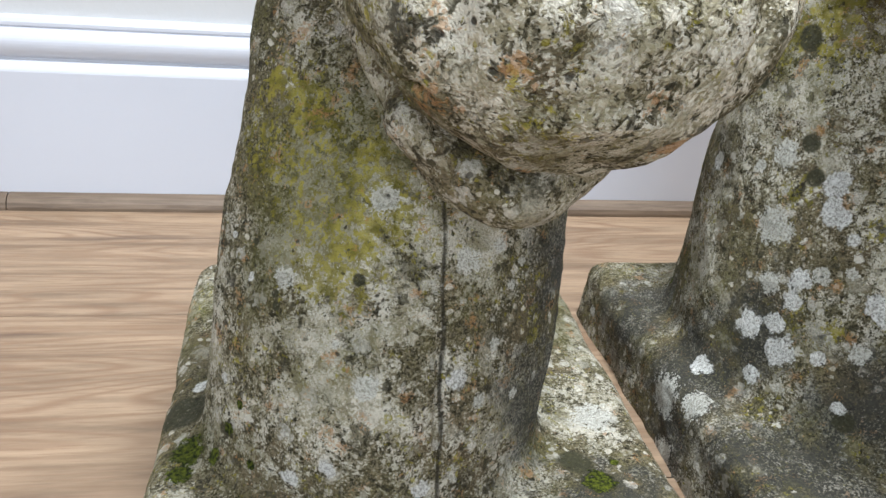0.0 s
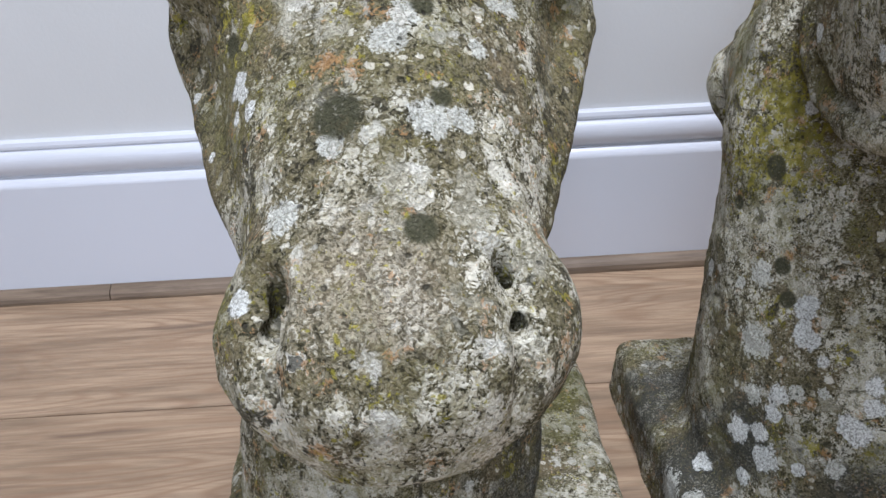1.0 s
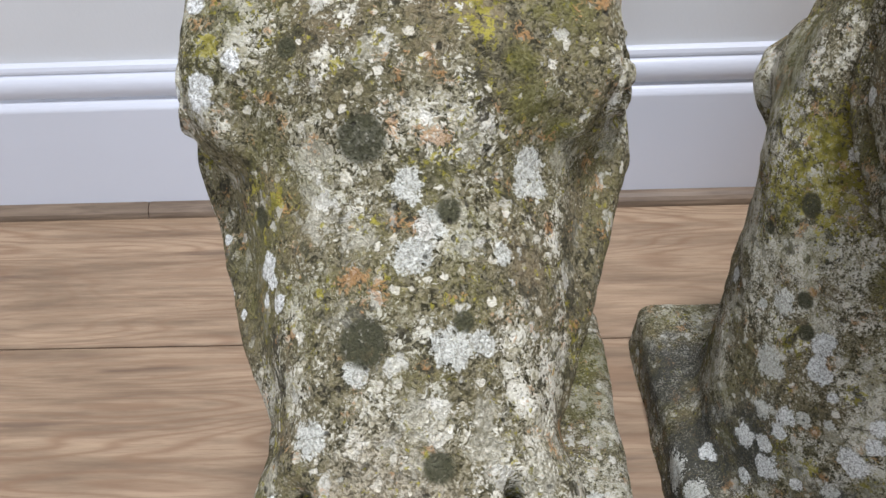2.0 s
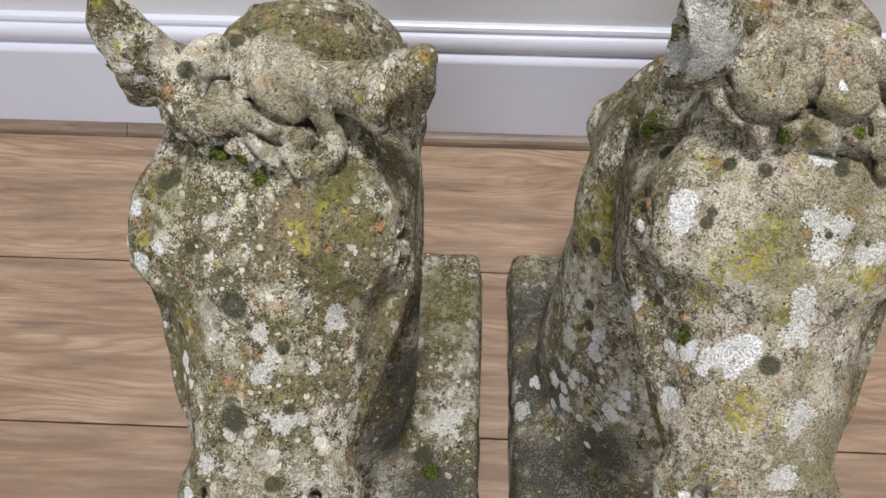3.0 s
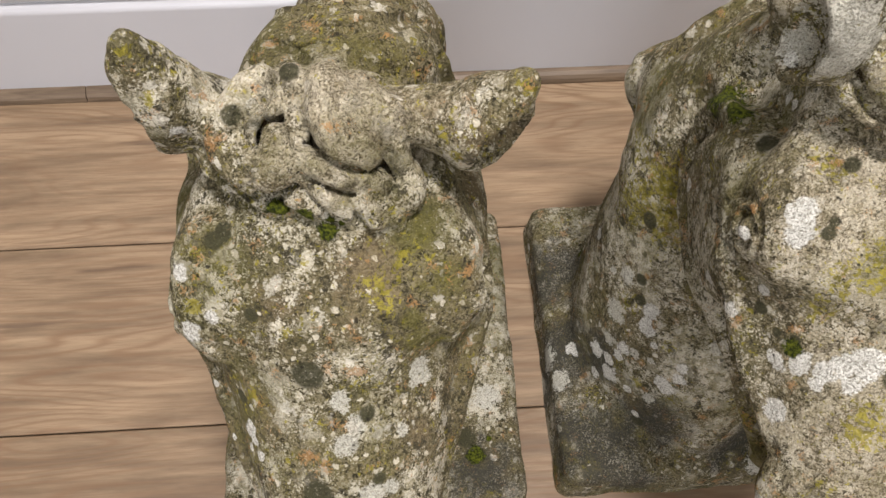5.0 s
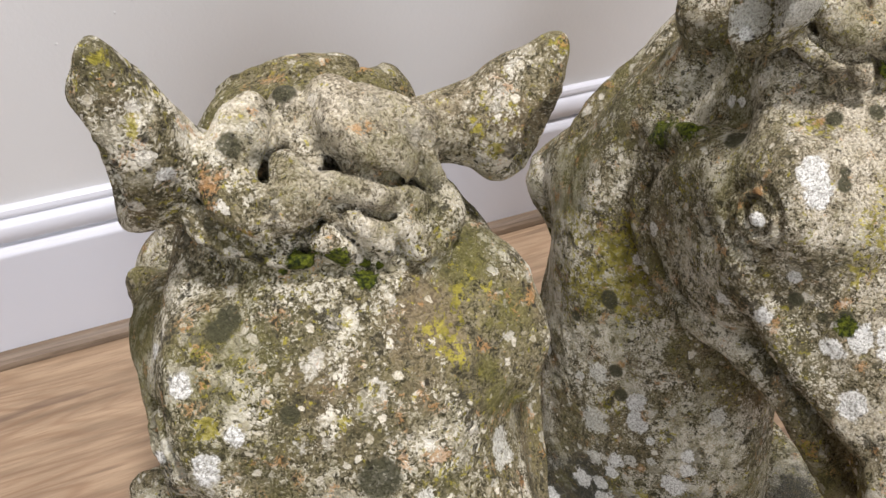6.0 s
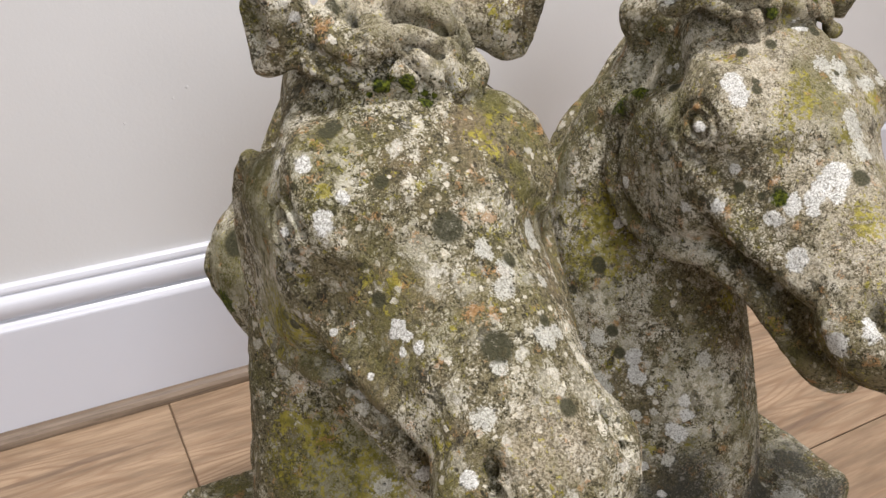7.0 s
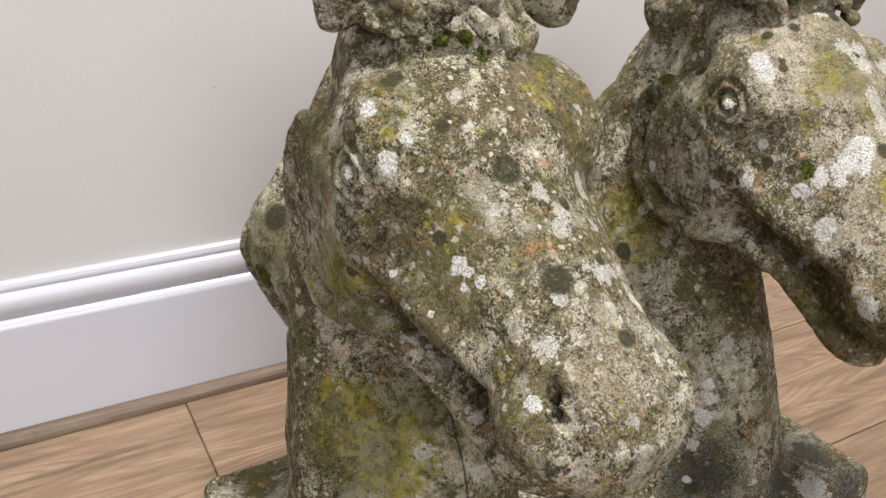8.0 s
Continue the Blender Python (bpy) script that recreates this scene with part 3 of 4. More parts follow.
def right_hair(c):
    """Two thick curls over the brow, rolls towards the ears and a fringe of short strands."""
    c.ball((0.006, -0.098, -0.064), (0.043, 0.030, 0.024), 0.010)
    c.ball((-0.010, -0.106, -0.082), (0.024, 0.016, 0.016), 0.002)
    c.ball((0.014, -0.108, -0.060), (0.022, 0.015, 0.014), 0.0015)
    c.ball((0.034, -0.098, -0.062), (0.015, 0.016, 0.017), 0.0015)
    c.ball((-0.018, -0.102, -0.050), (0.018, 0.013, 0.013), 0.0015)
    c.ball((0.012, -0.092, -0.034), (0.026, 0.012, 0.013), 0.0015)
    c.ball((0.000, -0.074, -0.022), (0.037, 0.024, 0.012), 0.006)
    c.ball((-0.027, -0.098, -0.074), (0.030, 0.022, 0.024), 0.010)
    c.ball((-0.011, -0.081, -0.006), 0.008, 0.004)
    c.ball((-0.047, -0.046, -0.124), (0.018, 0.018, 0.018), 0.008)
    c.ball((0.004, -0.047, -0.010), (0.037, 0.012, 0.009), 0.006)
    for pts, radii in (
            ([(-0.031, -0.053, -0.001), (-0.0255, -0.0450, 0.001), (-0.0235, -0.0365, 0.000)], [0.0045, 0.0055, 0.0035]),
            ([(-0.016, -0.053, 0.003), (-0.0110, -0.0465, 0.005), (-0.0130, -0.0390, 0.002)], [0.0045, 0.0052, 0.0032]),
            ([(-0.002, -0.051, 0.004), (0.0050, -0.0450, 0.005), (0.0100, -0.0385, 0.003)], [0.0045, 0.0052, 0.0035]),
            ([(0.012, -0.051, 0.003), (0.0190, -0.0445, 0.003), (0.0250, -0.0400, 0.001)], [0.0045, 0.0055, 0.0035]),
            ([(0.029, -0.057, -0.003), (0.0345, -0.0480, -0.002), (0.0350, -0.0380, -0.002)], [0.0050, 0.0065, 0.0050]),
            ([(-0.016, -0.092, -0.003), (-0.0265, -0.0835, 0.001), (-0.0315, -0.0715, 0.003), (-0.0275, -0.0615, 0.004), (-0.0185, -0.0590, 0.006), (-0.0125, -0.0655, 0.007), (-0.0160, -0.0730, 0.007)], [0.0070, 0.0092, 0.0102, 0.0102, 0.0098, 0.0082, 0.0059]),
            ([(-0.004, -0.089, 0.002), (-0.0005, -0.0770, 0.008), (0.0025, -0.0665, 0.0095), (0.0105, -0.0595, 0.0085), (0.0195, -0.0590, 0.006), (0.0240, -0.0660, 0.005)], [0.0080, 0.0096, 0.0102, 0.0092, 0.0082, 0.0059]),
            ([(0.010, -0.087, 0.002), (0.0150, -0.0770, 0.008), (0.0165, -0.0690, 0.010)], [0.0080, 0.0090, 0.0065]),
            ([(0.017, -0.089, -0.004), (0.0275, -0.0800, -0.002), (0.0370, -0.0740, -0.005)], [0.0080, 0.0095, 0.0090]),
            ([(-0.044, -0.062, -0.007), (-0.0400, -0.0530, -0.004), (-0.0335, -0.0475, -0.001)], [0.0050, 0.0065, 0.0045]),
            ([(0.042, -0.0335, -0.009), (0.0405, -0.0280, -0.006)], [0.0050, 0.0058])):
        c.lock(pts, radii, 0.0008)
    for pts, radius in (
            ([(-0.036, -0.092), (-0.018, -0.096), (0.002, -0.094), (0.022, -0.094), (0.040, -0.084)], 0.0041),
            ([(-0.0095, -0.088), (-0.0075, -0.0760), (-0.0065, -0.0660), (-0.0030, -0.0570)], 0.0040),
            ([(-0.044, -0.066), (-0.037, -0.0540), (-0.026, -0.0490), (-0.0135, -0.0510), (0.000, -0.0540), (0.0150, -0.0500), (0.0270, -0.0560)], 0.0037),
            ([(0.006, -0.086), (0.0085, -0.0740), (0.0120, -0.0660), (0.0190, -0.0640)], 0.0033),
            ([(0.018, -0.084), (0.0235, -0.0760), (0.0290, -0.0680), (0.0290, -0.0580)], 0.0036),
            ([(-0.0230, -0.0800), (-0.0225, -0.0740), (-0.0200, -0.0680)], 0.0027),
            ([(-0.025, -0.088), (-0.0300, -0.0760), (-0.0290, -0.0640), (-0.0210, -0.0580)], 0.0019),
            ([(-0.002, -0.086), (0.0000, -0.0740), (0.0050, -0.0630)], 0.0019),
            ([(0.012, -0.086), (0.0155, -0.0780), (0.0165, -0.0690)], 0.0019),
            ([(-0.020, -0.050), (-0.0170, -0.0430), (-0.0180, -0.0360)], 0.0017),
            ([(-0.006, -0.050), (-0.0030, -0.0430), (-0.0030, -0.0360)], 0.0017),
            ([(0.009, -0.049), (0.0130, -0.0420), (0.0160, -0.0360)], 0.0017),
            ([(0.026, -0.052), (0.0290, -0.0430), (0.0290, -0.0340)], 0.0019),
            ([(-0.034, -0.0395), (-0.0240, -0.0315), (-0.0100, -0.0345), (0.0060, -0.0340), (0.0200, -0.0335), (0.0320, -0.0290)], 0.0022),
            ([(-0.026, -0.110), (-0.0040, -0.1060), (0.0140, -0.1120), (0.0320, -0.1060)], 0.0036),
            ([(0.002, -0.098), (0.0040, -0.1060), (0.0000, -0.1160)], 0.0022)):
        c.crease(pts, radius)


def horse_bust(base, neck_x, stout, chest, falls, brow, pitch, yaw, roll, eye_u, ridge, ears, hair, seam, seed, growth):
    """A horse's head and neck on a square foot. base: x0, x1, y0, y1; neck_x: the neck's middle at its foot, at its top and along the mane's crest; stout: how much stouter the neck is at half its height, under the jaw and at its foot; chest: how far back the neck is widest, and the roundness of its front and back; falls: how far the mane stands out on either side, and its rise;
    brow: the middle of the forehead; ears: for each side the ear's root, tip, lower corner, the way its hollow faces, its radius and its tip's; hair: what carves the forelock."""
    x0, x1, y0, y1 = base
    c = Carving((x0 - 0.03, brow[1] - 0.19, -0.006), (x1 + 0.03, y1 + 0.035, 0.53), CELL)
    dy = brow[1] - 0.287
    # the foot: a low block with rounded edges
    s, x, y, z = c.within((x0 - 0.03, y0 - 0.03, -0.02), (x1 + 0.03, y1 + 0.03, 0.10))
    mx, my = (x0 + x1) / 2, (y0 + y1) / 2
    sh = 1 - 0.55 * z
    qx = np.abs(x - mx) / sh - (x1 - x0) / 2 + 0.012
    qy = np.abs(y - my) / sh - (y1 - y0) / 2 + 0.012
    qz = z - 0.046 + 0.012 + 0 * x
    d = np.sqrt(np.square(np.maximum(qx, 0)) + np.square(np.maximum(qy, 0)) + np.square(np.maximum(qz, 0))) + np.minimum(np.maximum(np.maximum(qx, qy), qz), 0) - 0.012
    c.blend(s, d.astype(np.float32), 0.004, False)
    # the neck: an upright loft
    s, x, y, z = c.within((x0, y0 - 0.02, -0.02), (x1, y1 + 0.03, 0.50))
    zs = [0.0, 0.05, 0.10, 0.15, 0.20, 0.25, 0.30, 0.35, 0.40, 0.43]
    fronts = [0.262, 0.266, 0.277, 0.297, 0.321, 0.347, 0.370, 0.384, 0.384, 0.384]
    front = curve(z, zs, np.array(fronts) + dy)
    backs = [0.526, 0.520, 0.518, 0.518, 0.516, 0.512, 0.500, 0.480, 0.445, 0.415]
    back = curve(z, zs, backs)
    halves = [0.097, 0.093, 0.088, 0.083, 0.078, 0.075, 0.069, 0.060, 0.047, 0.036]
    half = curve(z, zs, np.array(halves) + np.interp(zs, [0.06, 0.17, 0.29, 0.38], [stout[2], stout[0], stout[1], 0]))
    mid = neck_x[0] + (neck_x[1] - neck_x[0]) * np.clip(z / 0.4, 0, 1)
    wide = front + chest[0] * (back - front)
    deep = np.where(y < wide, wide - front, back - wide)
    round_ = np.where(y < wide, chest[1], chest[2])
    q = np.power(np.power(np.abs(x - mid) / half, round_) + np.power(np.abs(y - wide) / deep, round_), 1 / round_)
    d = (q - 1) * half
    d = np.maximum(d, z - 0.43)
    c.blend(s, d.astype(np.float32), 0.014, False)
    # the mane: a thick fall on both sides of the crest, then its locks
    c.frame_at, c.turn = np.array([0.0, dy * 0.5, falls[2]]), np.eye(3)
    nx = neck_x[2]
    rnd = random.Random(seed)
    c.lock([(nx, 0.350, 0.412), (nx, 0.400, 0.408), (nx, 0.440, 0.392), (nx, 0.478, 0.352), (nx, 0.500, 0.290), (nx, 0.505, 0.21), (nx, 0.505, 0.13)], [0.028, 0.030, 0.031, 0.030, 0.026, 0.020, 0.012], 0.014)
    lower = neck_x[0] * 0.6 + nx * 0.4
    for g in (-1, 1):
        out = falls[0] if g < 0 else falls[1]
        c.ball((lower + g * (0.041 + 0.6 * out), 0.474, 0.268), (0.032, 0.044, 0.044), 0.012)
        c.ball((nx + g * 0.020, 0.440, 0.345), (0.022, 0.046, 0.050), 0.014)
        tops = [(0.380, 0.434), (0.424, 0.426), (0.460, 0.402), (0.487, 0.362), (0.508, 0.310)]
        for i, (yy, zz) in enumerate(tops):
            j = 0.010 * (rnd.random() - 0.2)
            r = 0.0110 + 0.0035 * rnd.random()
            e = 0.036 + 0.012 * rnd.random()
            pts = [(nx + g * 0.003, yy - 0.004, zz + 0.001), (nx + g * 0.018, yy + j, zz - 0.009)]
            for f in (0, 1, 2):
                z_ = zz - e - 0.036 * f
                w = float(np.interp(z_, [0.18, 0.20, 0.23, 0.26, 0.29, 0.32, 0.35, 0.38, 0.40, 0.42], [0.041, 0.046, 0.055, 0.060, 0.055, 0.045, 0.037, 0.030, 0.024, 0.018]))
                x_ = nx + (lower - nx) * min(max((0.42 - z_) / 0.15, 0), 1)
                pts.append((x_ + g * (w + out), yy + 0.008 - 0.006 * i * (0.4 + 0.4 * f) + (j if f == 1 else -j), z_))
            c.lock(pts, [0.009, r, r, r * 0.85, 0.005], 0.003)
    # the head's own axes: s across, u down the face, n out of the forehead
    cp, sp, cw, sw = math.cos(radians(pitch)), math.sin(radians(pitch)), math.cos(radians(yaw)), math.sin(radians(yaw))
    ax_s = np.array([cw, sw, 0])
    ax_u = np.array([sw * cp, -cw * cp, -sp])
    ax_n = np.cross(ax_u, ax_s)
    ax_n = ax_n if ax_n[2] > 0 else -ax_n
    cr, sr = math.cos(radians(roll)), math.sin(radians(roll))
    ax_s, ax_n = cr * ax_s + sr * ax_n, cr * ax_n - sr * ax_s
    c.frame_at, c.turn = np.array(brow, float), np.stack([ax_s, ax_u, ax_n])
    corners = [c.place((a, b, e)) for a in (-0.1, 0.1) for b in (-0.13, 0.23) for e in (-0.2, 0.05)]
    s, x, y, z = c.within(np.min(corners, 0), np.max(corners, 0))
    ps, pu, pn = c.to_frame(x, y, z)
    us = [-0.105, -0.085, -0.06, -0.03, 0.0, 0.03, 0.055, 0.075, 0.10, 0.125, 0.145, 0.16, 0.175, 0.188, 0.199]
    half = curve(pu, us, [0.020, 0.034, 0.042, 0.051, 0.067, 0.071, 0.067, 0.060, 0.0520, 0.0460, 0.0440, 0.0460, 0.0440, 0.0350, 0.020])
    top = curve(pu, us, [-0.052, -0.030, -0.010, -0.001, 0.003, 0.0065, 0.0025, 0.003, 0.005, 0.006, 0.0065, 0.0070, 0.0040, -0.004, -0.018])
    low = curve(pu, us, [-0.085, -0.105, -0.126, -0.140, -0.146, -0.146, -0.136, -0.115, -0.090, -0.072, -0.062, -0.058, -0.056, -0.053, -0.045])
    power = curve(pu, [-0.11, 0.015, 0.055, 0.10, 0.14, 0.165, 0.20], [2.4, 2.5, 1.85, 1.8, 1.95, 2.2, 2.2])
    hn, cn = (top - low) / 2, (top + low) / 2
    slim = 0.22 * np.clip((pu - 0.05) / 0.07, 0, 1)
    narrow = 1 - slim * np.clip((cn - pn) / hn, 0, 1)
    q = np.power(np.power(np.abs(ps) / (half * narrow), power) + np.power(np.abs(pn - cn) / hn, power), 1 / power)
    d = (q - 1) * np.minimum(half, hn)
    d = np.maximum(d, np.maximum(pu - 0.199, -0.108 - pu))
    c.blend(s, d.astype(np.float32), 0.004, False)
    # the neck's fold behind the jaw, then the jaw's disc
    aside = neck_x[0] + (neck_x[1] - neck_x[0]) * 0.75 - brow[0]
    c.puck((aside, 0.008, -0.096), 0.066, 0.0500, 0.010, 0.006)
    c.puck((0, 0.014, -0.086), 0.056, 0.0765, 0.024, 0.003)
    eu = eye_u
    for g in (-1, 1):
        # cheekbone from under the eye to the nose, and the hollow above it
        c.lock([(g * 0.066, eu + 0.022, -0.054), (g * 0.058, 0.075, -0.050), (g * 0.049, 0.105, -0.042), (g * 0.042, 0.128, -0.036)], [0.009, 0.009, 0.008, 0.005], 0.010)
        c.lock([(g * 0.070, eu + 0.036, -0.030), (g * 0.066, 0.085, -0.024), (g * 0.060, 0.115, -0.020)], [0.005, 0.010, 0.007], 0.012, cut=True)
        # brow ridge over the eye, running back towards the ear
        c.ball((g * 0.0505, 0.006, ridge), (0.0165, 0.027, 0.0125), 0.012)
        c.lock([(g * 0.053, -0.014, ridge), (g * 0.0605, 0.000, ridge), (g * 0.0615, 0.5 * eu + 0.012, ridge), (g * 0.054, eu + 0.022, ridge - 0.002)], [0.006, 0.0085, 0.0080, 0.004], 0.008)
        c.lock([(g * 0.034, -0.058, -0.036), (g * 0.044, -0.034, -0.034), (g * 0.058, eu - 0.022, -0.034)], [0.010, 0.0115, 0.012], 0.014)
        # the eye: a swelling, a ball in a ringed hollow, a lid round it and folds of skin outside
        c.ball((g * 0.0585, eu, -0.034), (0.0160, 0.024, 0.019), 0.008)
        c.ring(eu + 0.001, -0.0300, g, 0.0086, 0.0068, 0.0024, 0.0004, cut=True)
        c.ball((g * (c.side_at(eu + 0.001, -0.0300, g) - 0.0035), eu + 0.001, -0.0300), (0.0062, 0.0066, 0.0052), 0.0006)
        c.ring(eu + 0.001, -0.0300, g, 0.0124, 0.0102, 0.0022, 0.0004)
        c.ring(eu + 0.001, -0.0305, g, 0.0164, 0.0138, 0.0021, 0.0002, turn=(0.95, 2.10), cut=True)
        c.ring(eu + 0.001, -0.0305, g, 0.0160, 0.0136, 0.0020, 0.0002, turn=(0.15, 0.85), cut=True)
        c.ring(eu + 0.003, -0.0330, g, 0.0205, 0.0175, 0.0018, 0.0002, turn=(1.10, 1.95), cut=True)
        # the inner line of the cheek, running forward to the lips
        arc = [(g * (0.0745 - 0.008 * max(0.0, math.cos(a)) ** 2), 0.014 + 0.0455 * math.cos(a), -0.087 - 0.0455 * math.sin(a)) for a in [math.pi * (1.08 - i * 0.13) for i in range(8)]]
        c.lock(arc, [0.0015] + [0.0036] * 6 + [0.002], 0.005, cut=True)
        c.lock([(g * 0.063, 0.056, -0.094), (g * 0.0590, 0.085, -0.068), (g * 0.053, 0.105, -0.060), (g * 0.0485, 0.125, -0.056)], [0.001, 0.002, 0.002, 0.001], 0.004, cut=True)
        # the jaw's thick rim, running forward into the lower jaw
        arc = [(g * 0.0670, 0.014 + 0.0555 * math.cos(a), -0.087 - 0.0555 * math.sin(a)) for a in [math.pi * (1.06 - i * 0.11) for i in range(9)]]
        c.lock(arc + [(g * 0.0590, 0.080, -0.092), (g * 0.0500, 0.103, -0.081), (g * 0.0420, 0.128, -0.077), (g * 0.0320, 0.150, -0.080), (g * 0.0200, 0.168, -0.084)], [0.004, 0.007] + [0.0085] * 6 + [0.0080, 0.0078, 0.0075, 0.007, 0.007, 0.008], 0.0075)
        arc = [(g * 0.0550, 0.014 + 0.0665 * math.cos(a), -0.088 - 0.0665 * math.sin(a)) for a in [math.pi * (0.20 + i * 0.11) for i in range(9)]]
        c.lock(arc, [0.003] + [0.0055] * 7 + [0.003], 0.003, cut=True)
        # mouth
        c.lock([(g * 0.047, 0.132, -0.066), (g * 0.043, 0.154, -0.064)], [0.0015, 0.0036], 0.002, cut=True)
        # the underside of the jaw, filled out towards the throat
        c.ball((g * 0.040, 0.088, -0.090), (0.016, 0.026, 0.013), 0.008)
    # lips and chin
    c.ball((0, 0.171, -0.020), (0.041, 0.0270, 0.0260), 0.010)
    c.ball((0, 0.166, -0.044), (0.037, 0.0280, 0.0180), 0.008)
    c.ball((0, 0.163, -0.087), (0.029, 0.030, 0.0155), 0.003)
    c.ball((0, 0.152, -0.058), (0.028, 0.027, 0.016), 0.004)
    c.ball((0, 0.118, -0.078), (0.042, 0.046, 0.016), 0.006)
    c.lock([(-0.029, 0.166, -0.079), (0.0, 0.186, -0.081), (0.029, 0.166, -0.079)], [0.007, 0.0080, 0.007], 0.004)
    c.lock([(-0.044, 0.144, -0.064), (-0.032, 0.172, -0.066), (0.0, 0.189, -0.067), (0.032, 0.172, -0.066), (0.044, 0.144, -0.064)], [0.0026, 0.0046, 0.0052, 0.0046, 0.0026], 0.002, cut=True)
    for g in (-1, 1):
        # nostril: a flared wing round a bowl with a deep hole, and a dip in front of it
        c.ball((g * 0.0370, 0.158, -0.027), (0.0125, 0.018, 0.016), 0.008)
        c.lock([(g * 0.027, 0.138, -0.004), (g * 0.0355, 0.146, -0.012), (g * 0.0400, 0.160, -0.018), (g * 0.0360, 0.176, -0.015)], [0.003, 0.0050, 0.0054, 0.003], 0.004)
        c.ball((g * 0.0330, 0.156, 0.002), (0.0080, 0.0110, 0.0090), 0.004, cut=True)
        c.lock([(g * 0.0300, 0.149, -0.001), (g * 0.0290, 0.158, -0.012), (g * 0.0320, 0.166, -0.005)], [0.0030, 0.0050, 0.0030], 0.002, cut=True)
        c.lock([(g * 0.0320, 0.166, 0.001), (g * 0.0330, 0.178, -0.004), (g * 0.0300, 0.190, -0.012)], [0.0030, 0.0036, 0.0015], 0.005, cut=True)
        c.lock([(g * 0.0480, 0.142, -0.022), (g * 0.0505, 0.156, -0.034), (g * 0.0440, 0.174, -0.032), (g * 0.034, 0.188, -0.026)], [0.001, 0.0024, 0.0024, 0.001], 0.003, cut=True)
    # the groove down the upper lip
    c.lock([(0.002, 0.150, 0.011), (0.003, 0.170, 0.0105), (0.002, 0.186, 0.003)], [0.001, 0.0030, 0.001], 0.004, cut=True)
    # the hair
    hair(c)
    # ears: a trumpet from its root to a tip and a lower corner, open along the edge between them
    for root, tip, low, face, full, point in ears:
        root, tip, low, face = (np.array(p, float) for p in (root, tip, low, face))
        span = np.linalg.norm(tip - low)
        along = (tip - low) / span
        face -= along * (face @ along)
        face /= np.linalg.norm(face)
        mid = tip * 0.40 + low * 0.50 + root * 0.10
        c.lock([root, root * 0.45 + mid * 0.55, mid], [0.0120, full * 0.80, full * 0.85], 0.004)
        c.ball(mid, (span * 0.50, full, full), 0.006, axis=along)
        c.lock([mid, mid * 0.35 + tip * 0.65, tip], [full * 0.80, full * 0.58, point], 0.006)
        c.ball(mid + face * full * 0.35, (span * 0.50, full * 0.98, full * 0.80), 0.004, axis=along)
        c.ball(mid + face * full * 1.20, (span * 0.45, full * 0.82, full * 0.88), 0.005, cut=True, axis=along)
        c.ball(mid + face * full * 0.60, (span * 0.33, full * 0.58, full * 0.62), 0.003, cut=True, axis=along)
    # the mould's seam down the throat
    c.frame_at, c.turn = np.array([0.0, dy, 0.0]), np.eye(3)
    if seam:
        heights = [0.030, 0.060, 0.090, 0.120, 0.150, 0.180, 0.210, 0.240]
        depths = [0.2640, 0.2690, 0.2783, 0.2868, 0.2958, 0.3092, 0.3250, 0.3425]
        c.lock([(seam - 0.006 * z_, y_, z_) for y_, z_ in zip(depths, heights)], [0.0020] * 8, 0.0006, cut=True)
    # weathering
    c.roughen(0.030, 0.0017, seed)
    c.roughen(0.0100, 0.0007, seed + 1, 0.012)
    c.roughen(0.0048, 0.0005, seed + 2, 0.008)
    me, verts = c.mesh("horse_bust")
    me.materials.append(STONE)
    # dirt in the seam
    gap = np.full(len(verts), -1.0)
    if seam:
        near = (verts[:, 1] < 0.36) & (verts[:, 1] > 0.235) & (verts[:, 2] > 0.02) & (verts[:, 2] < 0.25)
        gap[near] = 1 - np.abs(verts[near, 0] - (seam - 0.006 * verts[near, 2]) - 0.0006 * np.sin(verts[near, 2] * 160)) / 0.0024
    me.attributes.new("crack", "FLOAT", "POINT").data.foreach_set("value", np.maximum(gap, -1).astype(np.float32))
    for kind, spots in growth.items():
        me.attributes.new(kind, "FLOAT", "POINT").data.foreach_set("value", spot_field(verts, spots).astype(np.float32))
    return new("horse_bust", me)


# lichen, moss, stains and painted shade: x, y, z, radius in metres
LEFT_DARK = [
    (0.137, 0.304, 0.046, 0.0085), (-0.006, 0.450, 0.299, 0.0097), (-0.051, 0.353, 0.047, 0.0136), (0.050, 0.248, 0.380, 0.0072), (0.051, 0.204, 0.341, 0.0071),
    (0.075, 0.234, 0.363, 0.0038), (0.079, 0.210, 0.343, 0.0032), (0.028, 0.270, 0.398, 0.0035), (0.019, 0.300, 0.416, 0.0031), (0.071, 0.179, 0.318, 0.0045),
    (0.016, 0.250, 0.350, 0.0038), (-0.012, 0.293, 0.322, 0.0031), (0.014, 0.298, 0.415, 0.0043), (0.053, 0.342, 0.472, 0.0046), (0.032, 0.323, 0.467, 0.0044),
    (0.018, 0.302, 0.417, 0.0035), (-0.016, 0.328, 0.153, 0.0017), (-0.007, 0.308, 0.133, 0.0022), (0.028, 0.299, 0.149, 0.0028), (-0.007, 0.311, 0.137, 0.0019),
]
